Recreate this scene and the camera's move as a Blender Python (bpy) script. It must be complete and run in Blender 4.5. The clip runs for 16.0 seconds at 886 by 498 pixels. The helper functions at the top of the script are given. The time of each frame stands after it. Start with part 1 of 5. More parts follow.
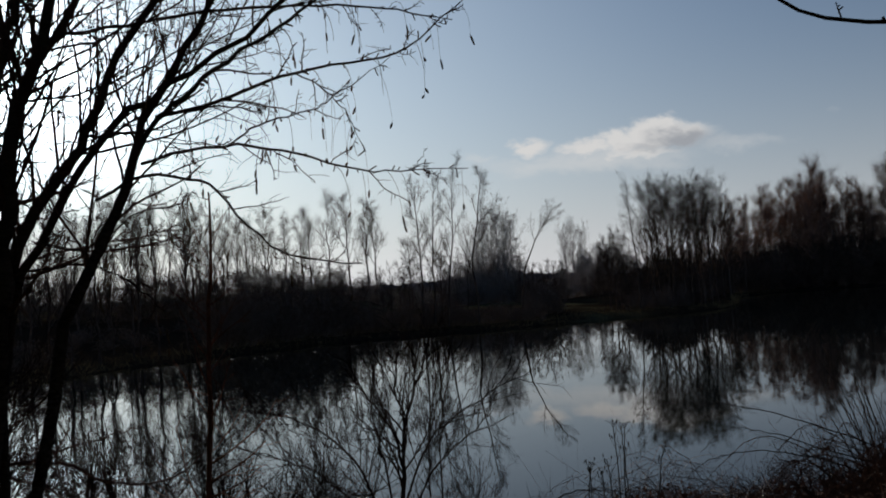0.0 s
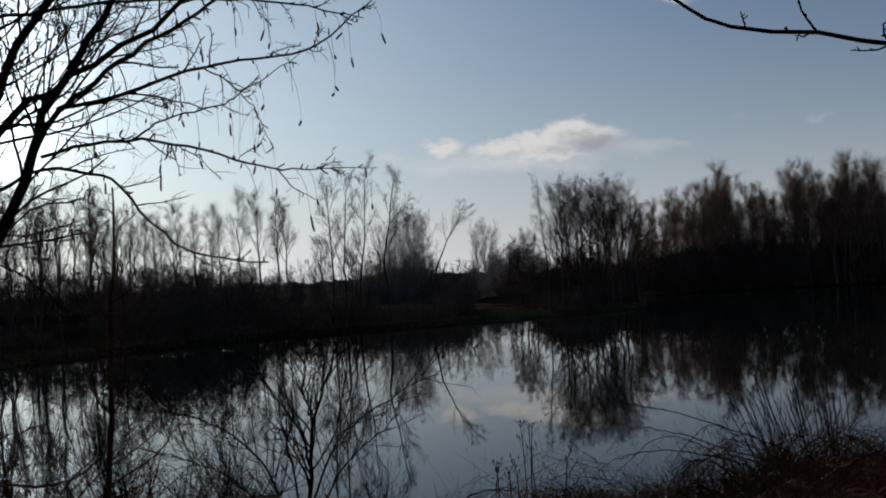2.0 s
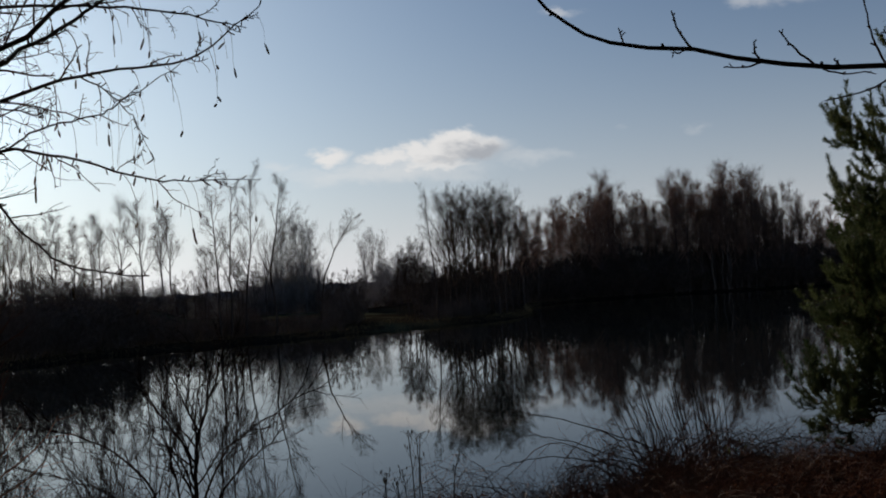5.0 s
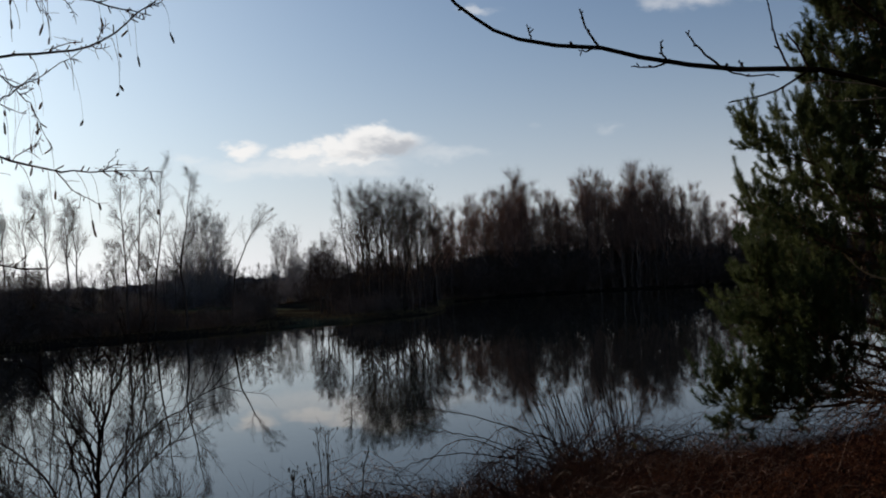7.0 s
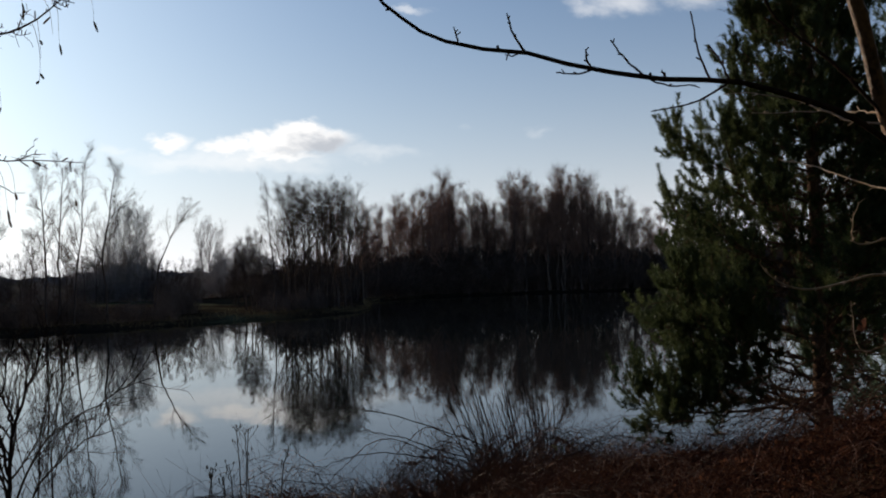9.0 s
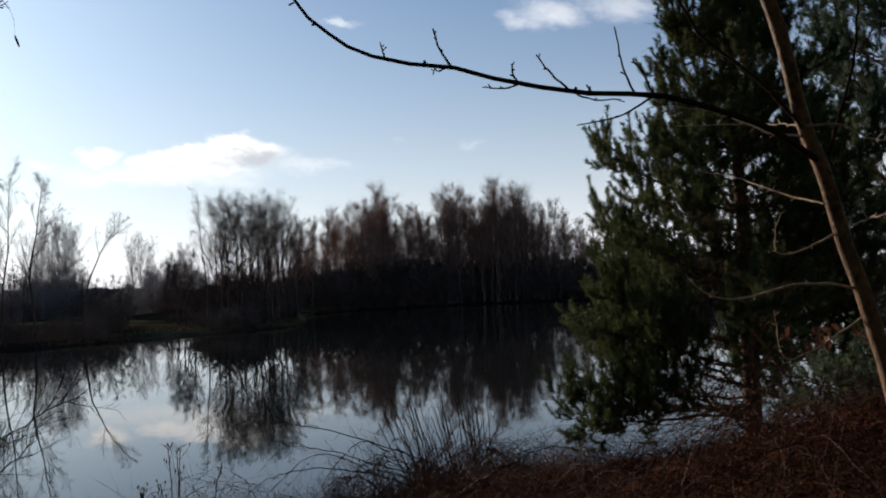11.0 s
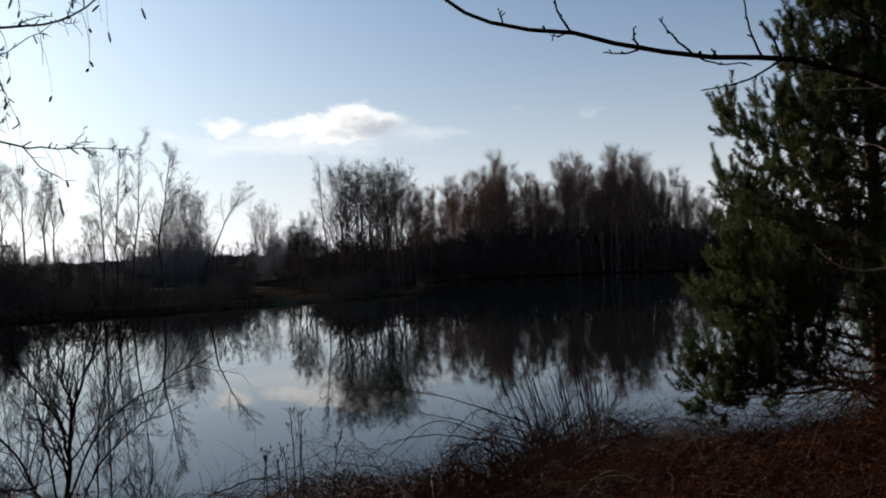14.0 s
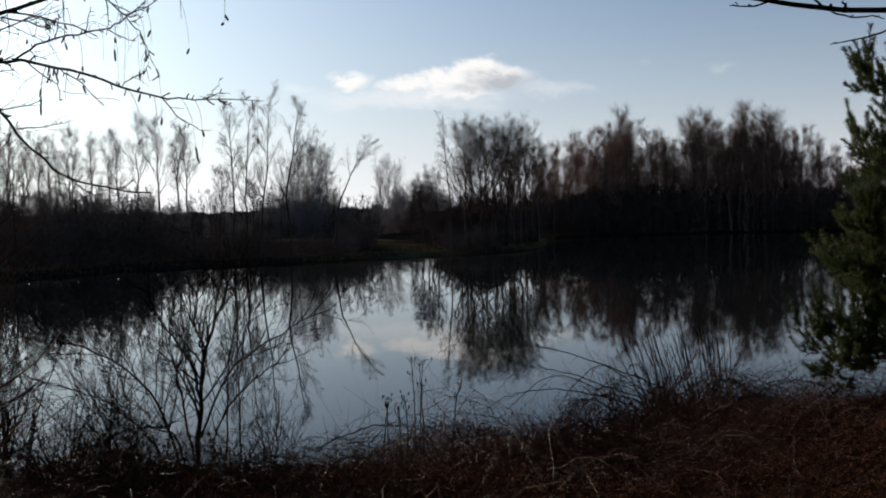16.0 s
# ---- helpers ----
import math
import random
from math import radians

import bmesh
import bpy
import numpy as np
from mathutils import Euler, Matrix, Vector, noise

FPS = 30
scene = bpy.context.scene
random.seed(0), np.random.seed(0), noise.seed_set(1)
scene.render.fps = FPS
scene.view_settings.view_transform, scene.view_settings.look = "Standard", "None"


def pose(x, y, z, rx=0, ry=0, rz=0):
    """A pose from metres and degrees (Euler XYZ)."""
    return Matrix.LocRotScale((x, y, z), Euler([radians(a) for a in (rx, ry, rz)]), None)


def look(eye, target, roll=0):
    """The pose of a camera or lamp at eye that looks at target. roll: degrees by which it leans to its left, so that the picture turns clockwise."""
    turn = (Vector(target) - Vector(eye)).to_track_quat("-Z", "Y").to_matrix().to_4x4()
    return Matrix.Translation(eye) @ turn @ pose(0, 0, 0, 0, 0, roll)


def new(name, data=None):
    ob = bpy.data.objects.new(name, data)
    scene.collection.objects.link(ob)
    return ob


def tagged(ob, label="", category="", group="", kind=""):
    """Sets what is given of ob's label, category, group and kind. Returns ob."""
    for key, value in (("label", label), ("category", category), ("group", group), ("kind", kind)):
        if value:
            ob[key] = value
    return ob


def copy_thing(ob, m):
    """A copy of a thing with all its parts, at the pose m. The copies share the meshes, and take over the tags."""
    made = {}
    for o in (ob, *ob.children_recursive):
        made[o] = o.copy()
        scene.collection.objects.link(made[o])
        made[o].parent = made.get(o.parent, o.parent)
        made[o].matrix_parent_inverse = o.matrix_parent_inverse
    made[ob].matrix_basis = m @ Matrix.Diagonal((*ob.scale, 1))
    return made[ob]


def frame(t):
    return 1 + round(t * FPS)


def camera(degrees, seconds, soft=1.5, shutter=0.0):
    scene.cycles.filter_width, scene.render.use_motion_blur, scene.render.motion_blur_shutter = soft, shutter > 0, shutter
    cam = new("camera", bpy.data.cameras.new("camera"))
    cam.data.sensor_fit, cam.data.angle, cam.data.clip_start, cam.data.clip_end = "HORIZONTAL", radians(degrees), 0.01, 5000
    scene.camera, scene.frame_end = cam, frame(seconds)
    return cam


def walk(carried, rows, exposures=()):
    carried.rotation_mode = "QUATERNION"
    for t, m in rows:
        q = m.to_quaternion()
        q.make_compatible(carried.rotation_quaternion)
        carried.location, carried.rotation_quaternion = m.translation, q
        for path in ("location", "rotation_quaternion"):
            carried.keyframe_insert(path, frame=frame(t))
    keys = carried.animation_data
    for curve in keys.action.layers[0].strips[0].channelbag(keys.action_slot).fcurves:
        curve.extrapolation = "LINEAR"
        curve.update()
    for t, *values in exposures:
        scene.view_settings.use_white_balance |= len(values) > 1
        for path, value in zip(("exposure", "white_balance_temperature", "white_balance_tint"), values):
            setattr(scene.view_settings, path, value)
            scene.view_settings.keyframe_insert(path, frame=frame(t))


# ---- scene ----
cam = camera(42.9, 16.0, soft=1.9)
# seconds, place, yaw, pitch and lean to the right
PATH = [
    (0.0, -0.000, 0.000, 3.000, -0.00, 1.96, 3.73),
    (0.5, 0.002, 0.008, 3.003, -1.02, 2.11, 3.62),
    (1.0, 0.005, 0.010, 3.006, -2.44, 2.05, 3.55),
    (1.5, 0.009, 0.019, 3.006, -3.60, 2.21, 3.41),
    (2.0, 0.012, 0.020, 3.004, -4.45, 1.65, 3.14),
    (2.5, 0.011, 0.022, 3.005, -5.00, 1.65, 2.80),
    (3.0, 0.010, 0.020, 3.004, -6.38, 1.65, 2.84),
    (3.5, 0.011, 0.026, 3.007, -7.29, 1.86, 3.08),
    (3.7, 0.016, 0.020, 3.012, -7.54, 2.09, 3.14),
    (5.8, 0.021, 0.025, 3.009, -12.02, 1.58, 3.25),
    (6.0, 0.026, 0.034, 3.010, -12.38, 1.49, 3.04),
    (6.5, 0.034, 0.042, 3.010, -13.05, 1.03, 3.39),
    (7.0, 0.041, 0.048, 3.011, -14.54, 1.34, 3.13),
    (7.5, 0.041, 0.048, 3.011, -15.91, 1.58, 2.17),
    (8.0, 0.041, 0.046, 3.013, -16.93, 1.47, 1.42),
    (8.5, 0.045, 0.042, 3.009, -17.76, 0.56, 1.58),
    (9.0, 0.051, 0.045, 3.013, -18.23, 1.16, 1.79),
    (9.5, 0.058, 0.048, 3.016, -19.98, 1.54, 2.41),
    (12.0, 0.066, 0.039, 3.018, -21.69, 1.65, 2.53),
    (12.5, 0.070, 0.039, 3.019, -21.46, 1.43, 2.70),
    (13.0, 0.068, 0.045, 3.015, -18.87, 0.47, 2.57),
    (13.5, 0.074, 0.064, 3.018, -16.78, 0.23, 2.23),
    (14.0, 0.069, 0.060, 3.018, -15.52, 0.32, 2.24),
    (14.5, 0.063, 0.052, 3.020, -13.76, 0.64, 1.84),
    (15.0, 0.058, 0.049, 3.019, -11.57, 0.44, 1.77),
    (15.5, 0.064, 0.017, 3.015, -9.95, -0.70, 1.62),
    (16.0, 0.062, 0.012, 3.009, -9.23, -1.77, 1.23),
]
# seconds and stops
EXPOSURES = [(0.0, -0.37), (3.5, -0.28), (6.0, -0.02), (9.0, 0.38), (12.0, 0.65), (14.0, 0.40), (15.0, 0.20), (16.0, 0.25)]
walk(cam, [(t, pose(x, y, z, 90 + p, 0, a) @ pose(0, 0, 0, 0, 0, -r)) for t, x, y, z, a, p, r in PATH], EXPOSURES)

# ---- sky, sun and clouds ----
SUN_AZ, SUN_EL = -20.3, 11.5      # degrees east of +y, degrees up
world = bpy.data.worlds.new("winter_sky")
scene.world = world
world.use_nodes = True
WT = world.node_tree
WT.nodes.clear()


def node(tree, kind, **values):
    n = tree.nodes.new(kind)
    for key, value in values.items():
        n.inputs[key].default_value = value
    return n


def calc(tree, op, a, b=None, c=None, clamp=False):
    n = tree.nodes.new("ShaderNodeMath")
    n.operation, n.use_clamp = op, clamp
    for i, v in enumerate((a, b, c)):
        if v is None:
            continue
        if isinstance(v, (int, float)):
            n.inputs[i].default_value = v
        else:
            tree.links.new(v, n.inputs[i])
    return n.outputs[0]


def blend(tree, fac, a, b, mode="MIX"):
    n = tree.nodes.new("ShaderNodeMix")
    n.data_type, n.blend_type = "RGBA", mode
    for i, v in ((0, fac), (6, a), (7, b)):
        if isinstance(v, (int, float, tuple)):
            n.inputs[i].default_value = v if not isinstance(v, tuple) else (*v, 1)
        else:
            tree.links.new(v, n.inputs[i])
    return n.outputs[2]


def step(tree, v, lo, hi):
    n = tree.nodes.new("ShaderNodeMapRange")
    n.interpolation_type = "SMOOTHSTEP"
    n.inputs[1].default_value, n.inputs[2].default_value = lo, hi
    tree.links.new(v, n.inputs[0])
    return n.outputs[0]


def build_sky():
    t = WT
    sky = t.nodes.new("ShaderNodeTexSky")
    sky.sky_type, sky.sun_disc = "NISHITA", False
    sky.sun_elevation, sky.sun_rotation = radians(SUN_EL), radians(SUN_AZ)
    sky.air_density, sky.dust_density, sky.ozone_density, sky.altitude = 1.0, 0.7, 2.0, 50
    co = t.nodes.new("ShaderNodeTexCoord").outputs["Generated"]
    xyz = t.nodes.new("ShaderNodeSeparateXYZ")
    t.links.new(co, xyz.inputs[0])
    x, y, z = xyz.outputs
    ysafe = calc(t, "MAXIMUM", y, 0.05)
    u, v = calc(t, "DIVIDE", x, ysafe), calc(t, "DIVIDE", z, ysafe)
    flat = t.nodes.new("ShaderNodeCombineXYZ")
    t.links.new(u, flat.inputs[0])
    t.links.new(calc(t, "MULTIPLY", v, 1.8), flat.inputs[1])
    puff = node(t, "ShaderNodeTexNoise", Scale=30.0, Detail=6.0, Roughness=0.58)
    wisp = node(t, "ShaderNodeTexNoise", Scale=11.0, Detail=4.0, Roughness=0.6)
    for n in (puff, wisp):
        t.links.new(flat.outputs[0], n.inputs["Vector"])
    tint = t.nodes.new("ShaderNodeSeparateXYZ")
    t.links.new(puff.outputs[1], tint.inputs[0])
    grain = calc(t, "MULTIPLY", calc(t, "SUBTRACT", puff.outputs[0], 0.5), 0.55)
    # billows: the outline is stirred by the noise
    bu = calc(t, "ADD", u, calc(t, "MULTIPLY", calc(t, "SUBTRACT", tint.outputs[0], 0.5), 0.045))
    bv = calc(t, "ADD", v, calc(t, "MULTIPLY", calc(t, "SUBTRACT", tint.outputs[1], 0.5), 0.030))

    def heap(puffs, u=u, v=v):
        total = None
        for cu, cv, su, sv, amount in puffs:
            a = calc(t, "POWER", calc(t, "ABSOLUTE", calc(t, "DIVIDE", calc(t, "SUBTRACT", u, cu), su)), 2.0)
            b = calc(t, "POWER", calc(t, "ABSOLUTE", calc(t, "DIVIDE", calc(t, "SUBTRACT", v, cv), sv)), 2.0)
            g = calc(t, "MULTIPLY", calc(t, "EXPONENT", calc(t, "MULTIPLY", calc(t, "ADD", a, b), -1.0)), amount)
            total = g if total is None else calc(t, "MAXIMUM", total, g)
        return total

    # the cumulus over the far wood
    cumulus = heap([(0.084, 0.1205, 0.020, 0.0085, 0.95), (0.135, 0.1145, 0.030, 0.0085, 0.9), (0.164, 0.1175, 0.028, 0.0125, 1.0),
                    (0.190, 0.1225, 0.026, 0.0155, 1.2), (0.203, 0.130, 0.019, 0.0105, 1.05), (0.160, 0.1235, 0.014, 0.008, 0.9), (0.222, 0.1215, 0.030, 0.0125, 1.1), (0.180, 0.109, 0.055, 0.0085, 0.75)], bu, bv)
    dense = step(t, calc(t, "ADD", cumulus, grain), 0.22, 0.86)
    # thin shreds higher up and beside it
    thin = heap([(0.485, 0.254, 0.030, 0.012, 0.62), (0.53, 0.264, 0.05, 0.018, 0.68), (0.60, 0.276, 0.08, 0.020, 0.68), (0.303, 0.246, 0.022, 0.005, 0.6), (0.275, 0.114, 0.045, 0.008, 0.5),
                 (0.354, 0.133, 0.016, 0.007, 0.4), (0.428, 0.133, 0.020, 0.007, 0.35), (0.034, 0.111, 0.02, 0.008, 0.6), (0.13, 0.103, 0.12, 0.013, 0.75), (0.25, 0.112, 0.06, 0.012, 0.6)], bu, bv)
    shred = calc(t, "MULTIPLY", step(t, calc(t, "ADD", thin, calc(t, "MULTIPLY", calc(t, "SUBTRACT", wisp.outputs[0], 0.5), 0.9)), 0.2, 0.95), 0.6)
    cover = calc(t, "MULTIPLY", calc(t, "MAXIMUM", dense, shred), calc(t, "GREATER_THAN", y, 0.06))
    # sunlit crown, grey belly
    shade = heap([(0.222, 0.1175, 0.036, 0.0115, 1.0), (0.190, 0.1130, 0.034, 0.0065, 0.6)], bu, bv)
    cloud = blend(t, step(t, calc(t, "ADD", shade, calc(t, "MULTIPLY", grain, 0.6)), 0.15, 0.95), CLOUD_CROWN, CLOUD_BELLY)
    air = blend(t, 1.0, sky.outputs[0], (SKY * SKY_R, SKY, SKY * SKY_B), "MULTIPLY")
    # thin winter haze: pale towards the horizon, bright round the sun
    haze = calc(t, "MULTIPLY", calc(t, "EXPONENT", calc(t, "MULTIPLY", calc(t, "MAXIMUM", z, 0.0), -HAZE_FALL)), HAZE)
    air = blend(t, haze, air, HAZE_COLOUR)
    low = calc(t, "MULTIPLY", calc(t, "EXPONENT", calc(t, "MULTIPLY", calc(t, "MAXIMUM", z, 0.0), -15.0)), 0.55)
    air = blend(t, low, air, LOW_HAZE)
    a, e = radians(SUN_AZ), radians(SUN_EL)
    towards = t.nodes.new("ShaderNodeVectorMath")
    towards.operation = "DOT_PRODUCT"
    t.links.new(co, towards.inputs[0])
    towards.inputs[1].default_value = (math.sin(a) * math.cos(e), math.cos(a) * math.cos(e), math.sin(e))
    near_sun = calc(t, "SUBTRACT", towards.outputs["Value"], 1.0)
    glow = calc(t, "ADD", calc(t, "MULTIPLY", calc(t, "EXPONENT", calc(t, "MULTIPLY", near_sun, 10.5)), GLOW), calc(t, "MULTIPLY", calc(t, "EXPONENT", calc(t, "MULTIPLY", near_sun, 300.0)), 5.0))
    ring = t.nodes.new("ShaderNodeCombineXYZ")
    for i, k in enumerate((0.86, 0.97, 1.04)):
        t.links.new(calc(t, "MULTIPLY", glow, k), ring.inputs[i])
    air = blend(t, 1.0, air, ring.outputs[0], "ADD")
    out = blend(t, calc(t, "MULTIPLY", cover, 0.9), air, cloud)
    bg = t.nodes.new("ShaderNodeBackground")
    t.links.new(out, bg.inputs[0])
    t.links.new(bg.outputs[0], t.nodes.new("ShaderNodeOutputWorld").inputs[0])


SKY, SKY_R, SKY_B = 0.043, 0.72, 1.40
HAZE, HAZE_FALL, GLOW = 0.92, 8.3, 0.43
HAZE_COLOUR = (0.468, 0.53, 0.612)
LOW_HAZE = (0.92, 0.835, 0.82)
CLOUD_BELLY, CLOUD_CROWN = (0.43, 0.445, 0.48), (0.88, 0.86, 0.84)
build_sky()
lamp = bpy.data.lights.new("sun", "SUN")
lamp.energy, lamp.angle, lamp.color = 3.6, radians(0.6), (1.0, 0.87, 0.70)
sun = new("sun", lamp)
a, e = radians(SUN_AZ), radians(SUN_EL)
sun.matrix_world = look((0, 0, 0), (-math.sin(a) * math.cos(e), -math.cos(a) * math.cos(e), -math.sin(e)))


# ---- materials ----
def material(name, dark, light, rough=0.9, scale=20.0, stretch=1.0, bump=0.3, speckle=None, spread=0.25, random_from="island", gloss=0.0):
    """Two tones by noise at two scales, a third in specks, each piece a little lighter or darker, with fine relief."""
    m = bpy.data.materials.new(name)
    m.use_nodes = True
    t = m.node_tree
    b = t.nodes["Principled BSDF"]
    b.inputs["Roughness"].default_value = rough
    b.inputs["Specular IOR Level"].default_value = gloss
    co = t.nodes.new("ShaderNodeTexCoord").outputs["Object"]
    mp = t.nodes.new("ShaderNodeMapping")
    mp.inputs["Scale"].default_value = (1, 1, 1 / stretch)
    t.links.new(co, mp.inputs[0])
    fine = node(t, "ShaderNodeTexNoise", Scale=scale, Detail=6.0, Roughness=0.65)
    broad = node(t, "ShaderNodeTexNoise", Scale=scale * 0.13, Detail=3.0)
    for n in (fine, broad):
        t.links.new(mp.outputs[0], n.inputs["Vector"])
    mix = step(t, calc(t, "ADD", calc(t, "MULTIPLY", fine.outputs[0], 0.6), calc(t, "MULTIPLY", broad.outputs[0], 0.4)), 0.36, 0.64)
    col = blend(t, mix, dark, light)
    if speckle:
        col = blend(t, step(t, fine.outputs[0], 0.60, 0.68), col, speckle)
    if random_from == "island":
        rnd = t.nodes.new("ShaderNodeNewGeometry").outputs["Random Per Island"]
    else:
        rnd = t.nodes.new("ShaderNodeObjectInfo").outputs["Random"]
    hsv = t.nodes.new("ShaderNodeHueSaturation")
    t.links.new(calc(t, "ADD", calc(t, "MULTIPLY", rnd, 2 * spread), 1 - spread), hsv.inputs["Value"])
    t.links.new(col, hsv.inputs["Color"])
    t.links.new(hsv.outputs[0], b.inputs["Base Color"])
    bp = node(t, "ShaderNodeBump", Strength=bump, Distance=0.01)
    t.links.new(fine.outputs[0], bp.inputs["Height"])
    t.links.new(bp.outputs[0], b.inputs["Normal"])
    return m


def lets_light_through(m, share):
    """Thin leaves: part of the light goes through them."""
    t = m.node_tree
    b = t.nodes["Principled BSDF"]
    thin = t.nodes.new("ShaderNodeBsdfTranslucent")
    t.links.new(b.inputs["Base Color"].links[0].from_socket, thin.inputs[0])
    mix = node(t, "ShaderNodeMixShader", Fac=share)
    t.links.new(b.outputs[0], mix.inputs[1])
    t.links.new(thin.outputs[0], mix.inputs[2])
    t.links.new(mix.outputs[0], t.nodes["Material Output"].inputs[0])


def water_material():
    m = bpy.data.materials.new("still_pond_water")
    m.use_nodes = True
    t = m.node_tree
    b = t.nodes["Principled BSDF"]
    b.inputs["Base Color"].default_value = (0.006, 0.009, 0.009, 1)
    b.inputs["Roughness"].default_value = 0.006
    b.inputs["IOR"].default_value = 1.17
    b.inputs["Specular Tint"].default_value = (0.86, 0.945, 1.0, 1)
    co = t.nodes.new("ShaderNodeTexCoord").outputs["Object"]
    swell = node(t, "ShaderNodeTexNoise", Scale=0.35, Detail=2.0)
    ripple = node(t, "ShaderNodeTexNoise", Scale=2.6, Detail=3.0)
    for n in (swell, ripple):
        t.links.new(co, n.inputs["Vector"])
    h = calc(t, "ADD", calc(t, "MULTIPLY", swell.outputs[0], 1.0), calc(t, "MULTIPLY", ripple.outputs[0], 0.12))
    bp = node(t, "ShaderNodeBump", Strength=0.25, Distance=0.008)
    t.links.new(h, bp.inputs["Height"])
    t.links.new(bp.outputs[0], b.inputs["Normal"])
    return m


def ground_material():
    m = material("winter_grass_and_leaf_litter", (0.018, 0.010, 0.0065), (0.042, 0.023, 0.013), 0.95, 6.0, 1.0, 0.6)
    t = m.node_tree
    co = t.nodes.new("ShaderNodeTexCoord").outputs["Object"]
    patch = node(t, "ShaderNodeTexNoise", Scale=0.11, Detail=4.0)
    t.links.new(co, patch.inputs["Vector"])
    b = t.nodes["Principled BSDF"]
    old = b.inputs["Base Color"].links[0].from_socket
    xyz = t.nodes.new("ShaderNodeSeparateXYZ")
    t.links.new(co, xyz.inputs[0])
    field = calc(t, "MULTIPLY", step(t, patch.outputs[0], 0.45, 0.6), step(t, xyz.outputs[1], 50.0, 75.0))
    field = calc(t, "MULTIPLY", field, calc(t, "SUBTRACT", 1.0, step(t, xyz.outputs[0], 10.0, 18.0)))
    field = calc(t, "MULTIPLY", field, calc(t, "MAXIMUM", step(t, xyz.outputs[1], 100.0, 112.0), step(t, xyz.outputs[0], 7.5, 10.0)))
    litter = blend(t, step(t, xyz.outputs[1], 25.0, 50.0), old, (0.027, 0.020, 0.014))
    t.links.new(blend(t, field, litter, (0.075, 0.073, 0.040)), b.inputs["Base Color"])
    return m


WATER, GROUND = water_material(), ground_material()
FAR_BARK = material("grey_brown_bark", (0.075, 0.058, 0.048), (0.17, 0.135, 0.112), 0.9, 9.0, 4.0, 0.2)
FAR_TWIG = material("red_brown_twigs", (0.145, 0.092, 0.070), (0.30, 0.195, 0.150), 0.85, 3.0)
DARK_TWIG = material("dark_poplar_twigs", (0.045, 0.032, 0.026), (0.11, 0.08, 0.062), 0.9, 3.0)
SCRUB_TWIG = material("grey_brown_scrub_twigs", (0.085, 0.066, 0.055), (0.19, 0.148, 0.122), 0.9, 3.0)
# Darker copy of the scrub twigs: undergrowth shade is put into the colour.
SHADE_TWIG = material("shade_dark_scrub_twigs", (0.062, 0.047, 0.039), (0.14, 0.108, 0.09), 0.9, 3.0)
# Twigs far away: the haze before them is painted in as pale grey.
HAZE_PALED_TWIG = material("haze_paled_twigs", (0.22, 0.195, 0.18), (0.40, 0.36, 0.335), 0.9, 3.0)
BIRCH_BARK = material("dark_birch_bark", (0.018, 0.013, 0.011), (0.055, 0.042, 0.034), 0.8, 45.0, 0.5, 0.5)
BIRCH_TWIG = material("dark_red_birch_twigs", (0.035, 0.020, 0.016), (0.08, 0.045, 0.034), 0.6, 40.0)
CATKIN = material("brown_birch_catkins", (0.06, 0.038, 0.02), (0.13, 0.085, 0.05), 0.9, 300.0)
RED_BARK = material("red_sapling_bark", (0.07, 0.028, 0.018), (0.16, 0.07, 0.045), 0.7, 60.0, 2.0, 0.4)
SHRUB_BARK = material("dark_shrub_bark", (0.016, 0.0105, 0.0085), (0.044, 0.028, 0.0215), 0.7, 50.0, 2.0, 0.3)
YOUNG_BARK = material("orange_brown_young_bark", (0.040, 0.020, 0.011), (0.175, 0.088, 0.042), 0.5, 70.0, 1.5, 0.45, gloss=0.08)
# Brown twigs with the sunlight on them put into the colour.
SUNLIT_TWIG = material("sunlit_brown_twigs", (0.22, 0.15, 0.10), (0.46, 0.35, 0.26), 0.6, 80.0)
PINE_BARK = material("scaly_pine_bark", (0.05, 0.032, 0.022), (0.17, 0.105, 0.07), 0.9, 30.0, 2.5, 0.8)
NEEDLES = material("dark_green_pine_needles", (0.042, 0.057, 0.026), (0.118, 0.134, 0.053), 0.5, 2.5, 1.0, 0.0, None, 0.3, gloss=0.03)
BLUE_NEEDLES = material("blue_green_pine_needles", (0.060, 0.085, 0.058), (0.150, 0.185, 0.115), 0.5, 2.5, 1.0, 0.0, None, 0.3, gloss=0.03)
CANE = material("brown_bramble_canes", (0.020, 0.0086, 0.0058), (0.080, 0.033, 0.022), 0.5, 60.0, 1.0, 0.3, None, 0.7, gloss=0.015)
# Dry canes, made paler so that they also paint in the tangle's highlights.
DRY_LIT_CANE = material("dry_and_lit_canes", (0.08, 0.042, 0.028), (0.27, 0.16, 0.105), 0.45, 60.0, 1.0, 0.3, None, 0.55, gloss=0.1)
DEAD_LEAF = material("russet_dead_leaves", (0.020, 0.0088, 0.0058), (0.110, 0.046, 0.027), 0.6, 30.0, 1.0, 0.3, None, 0.7)
COPPER_LEAF = material("copper_beech_leaf", (0.10, 0.042, 0.028), (0.22, 0.10, 0.065), 0.7, 40.0)
GREEN_LEAF = material("yellow_green_leaf", (0.10, 0.13, 0.02), (0.26, 0.28, 0.05), 0.6, 50.0)
STRAW = material("dry_straw_grass", (0.10, 0.065, 0.032), (0.24, 0.165, 0.085), 0.8, 30.0, 1.0, 0.2, None, 0.4)
BUSH_CANE = material("brown_bush_canes", (0.028, 0.0145, 0.0105), (0.085, 0.043, 0.030), 0.75, 55.0, 2.0, 0.3)
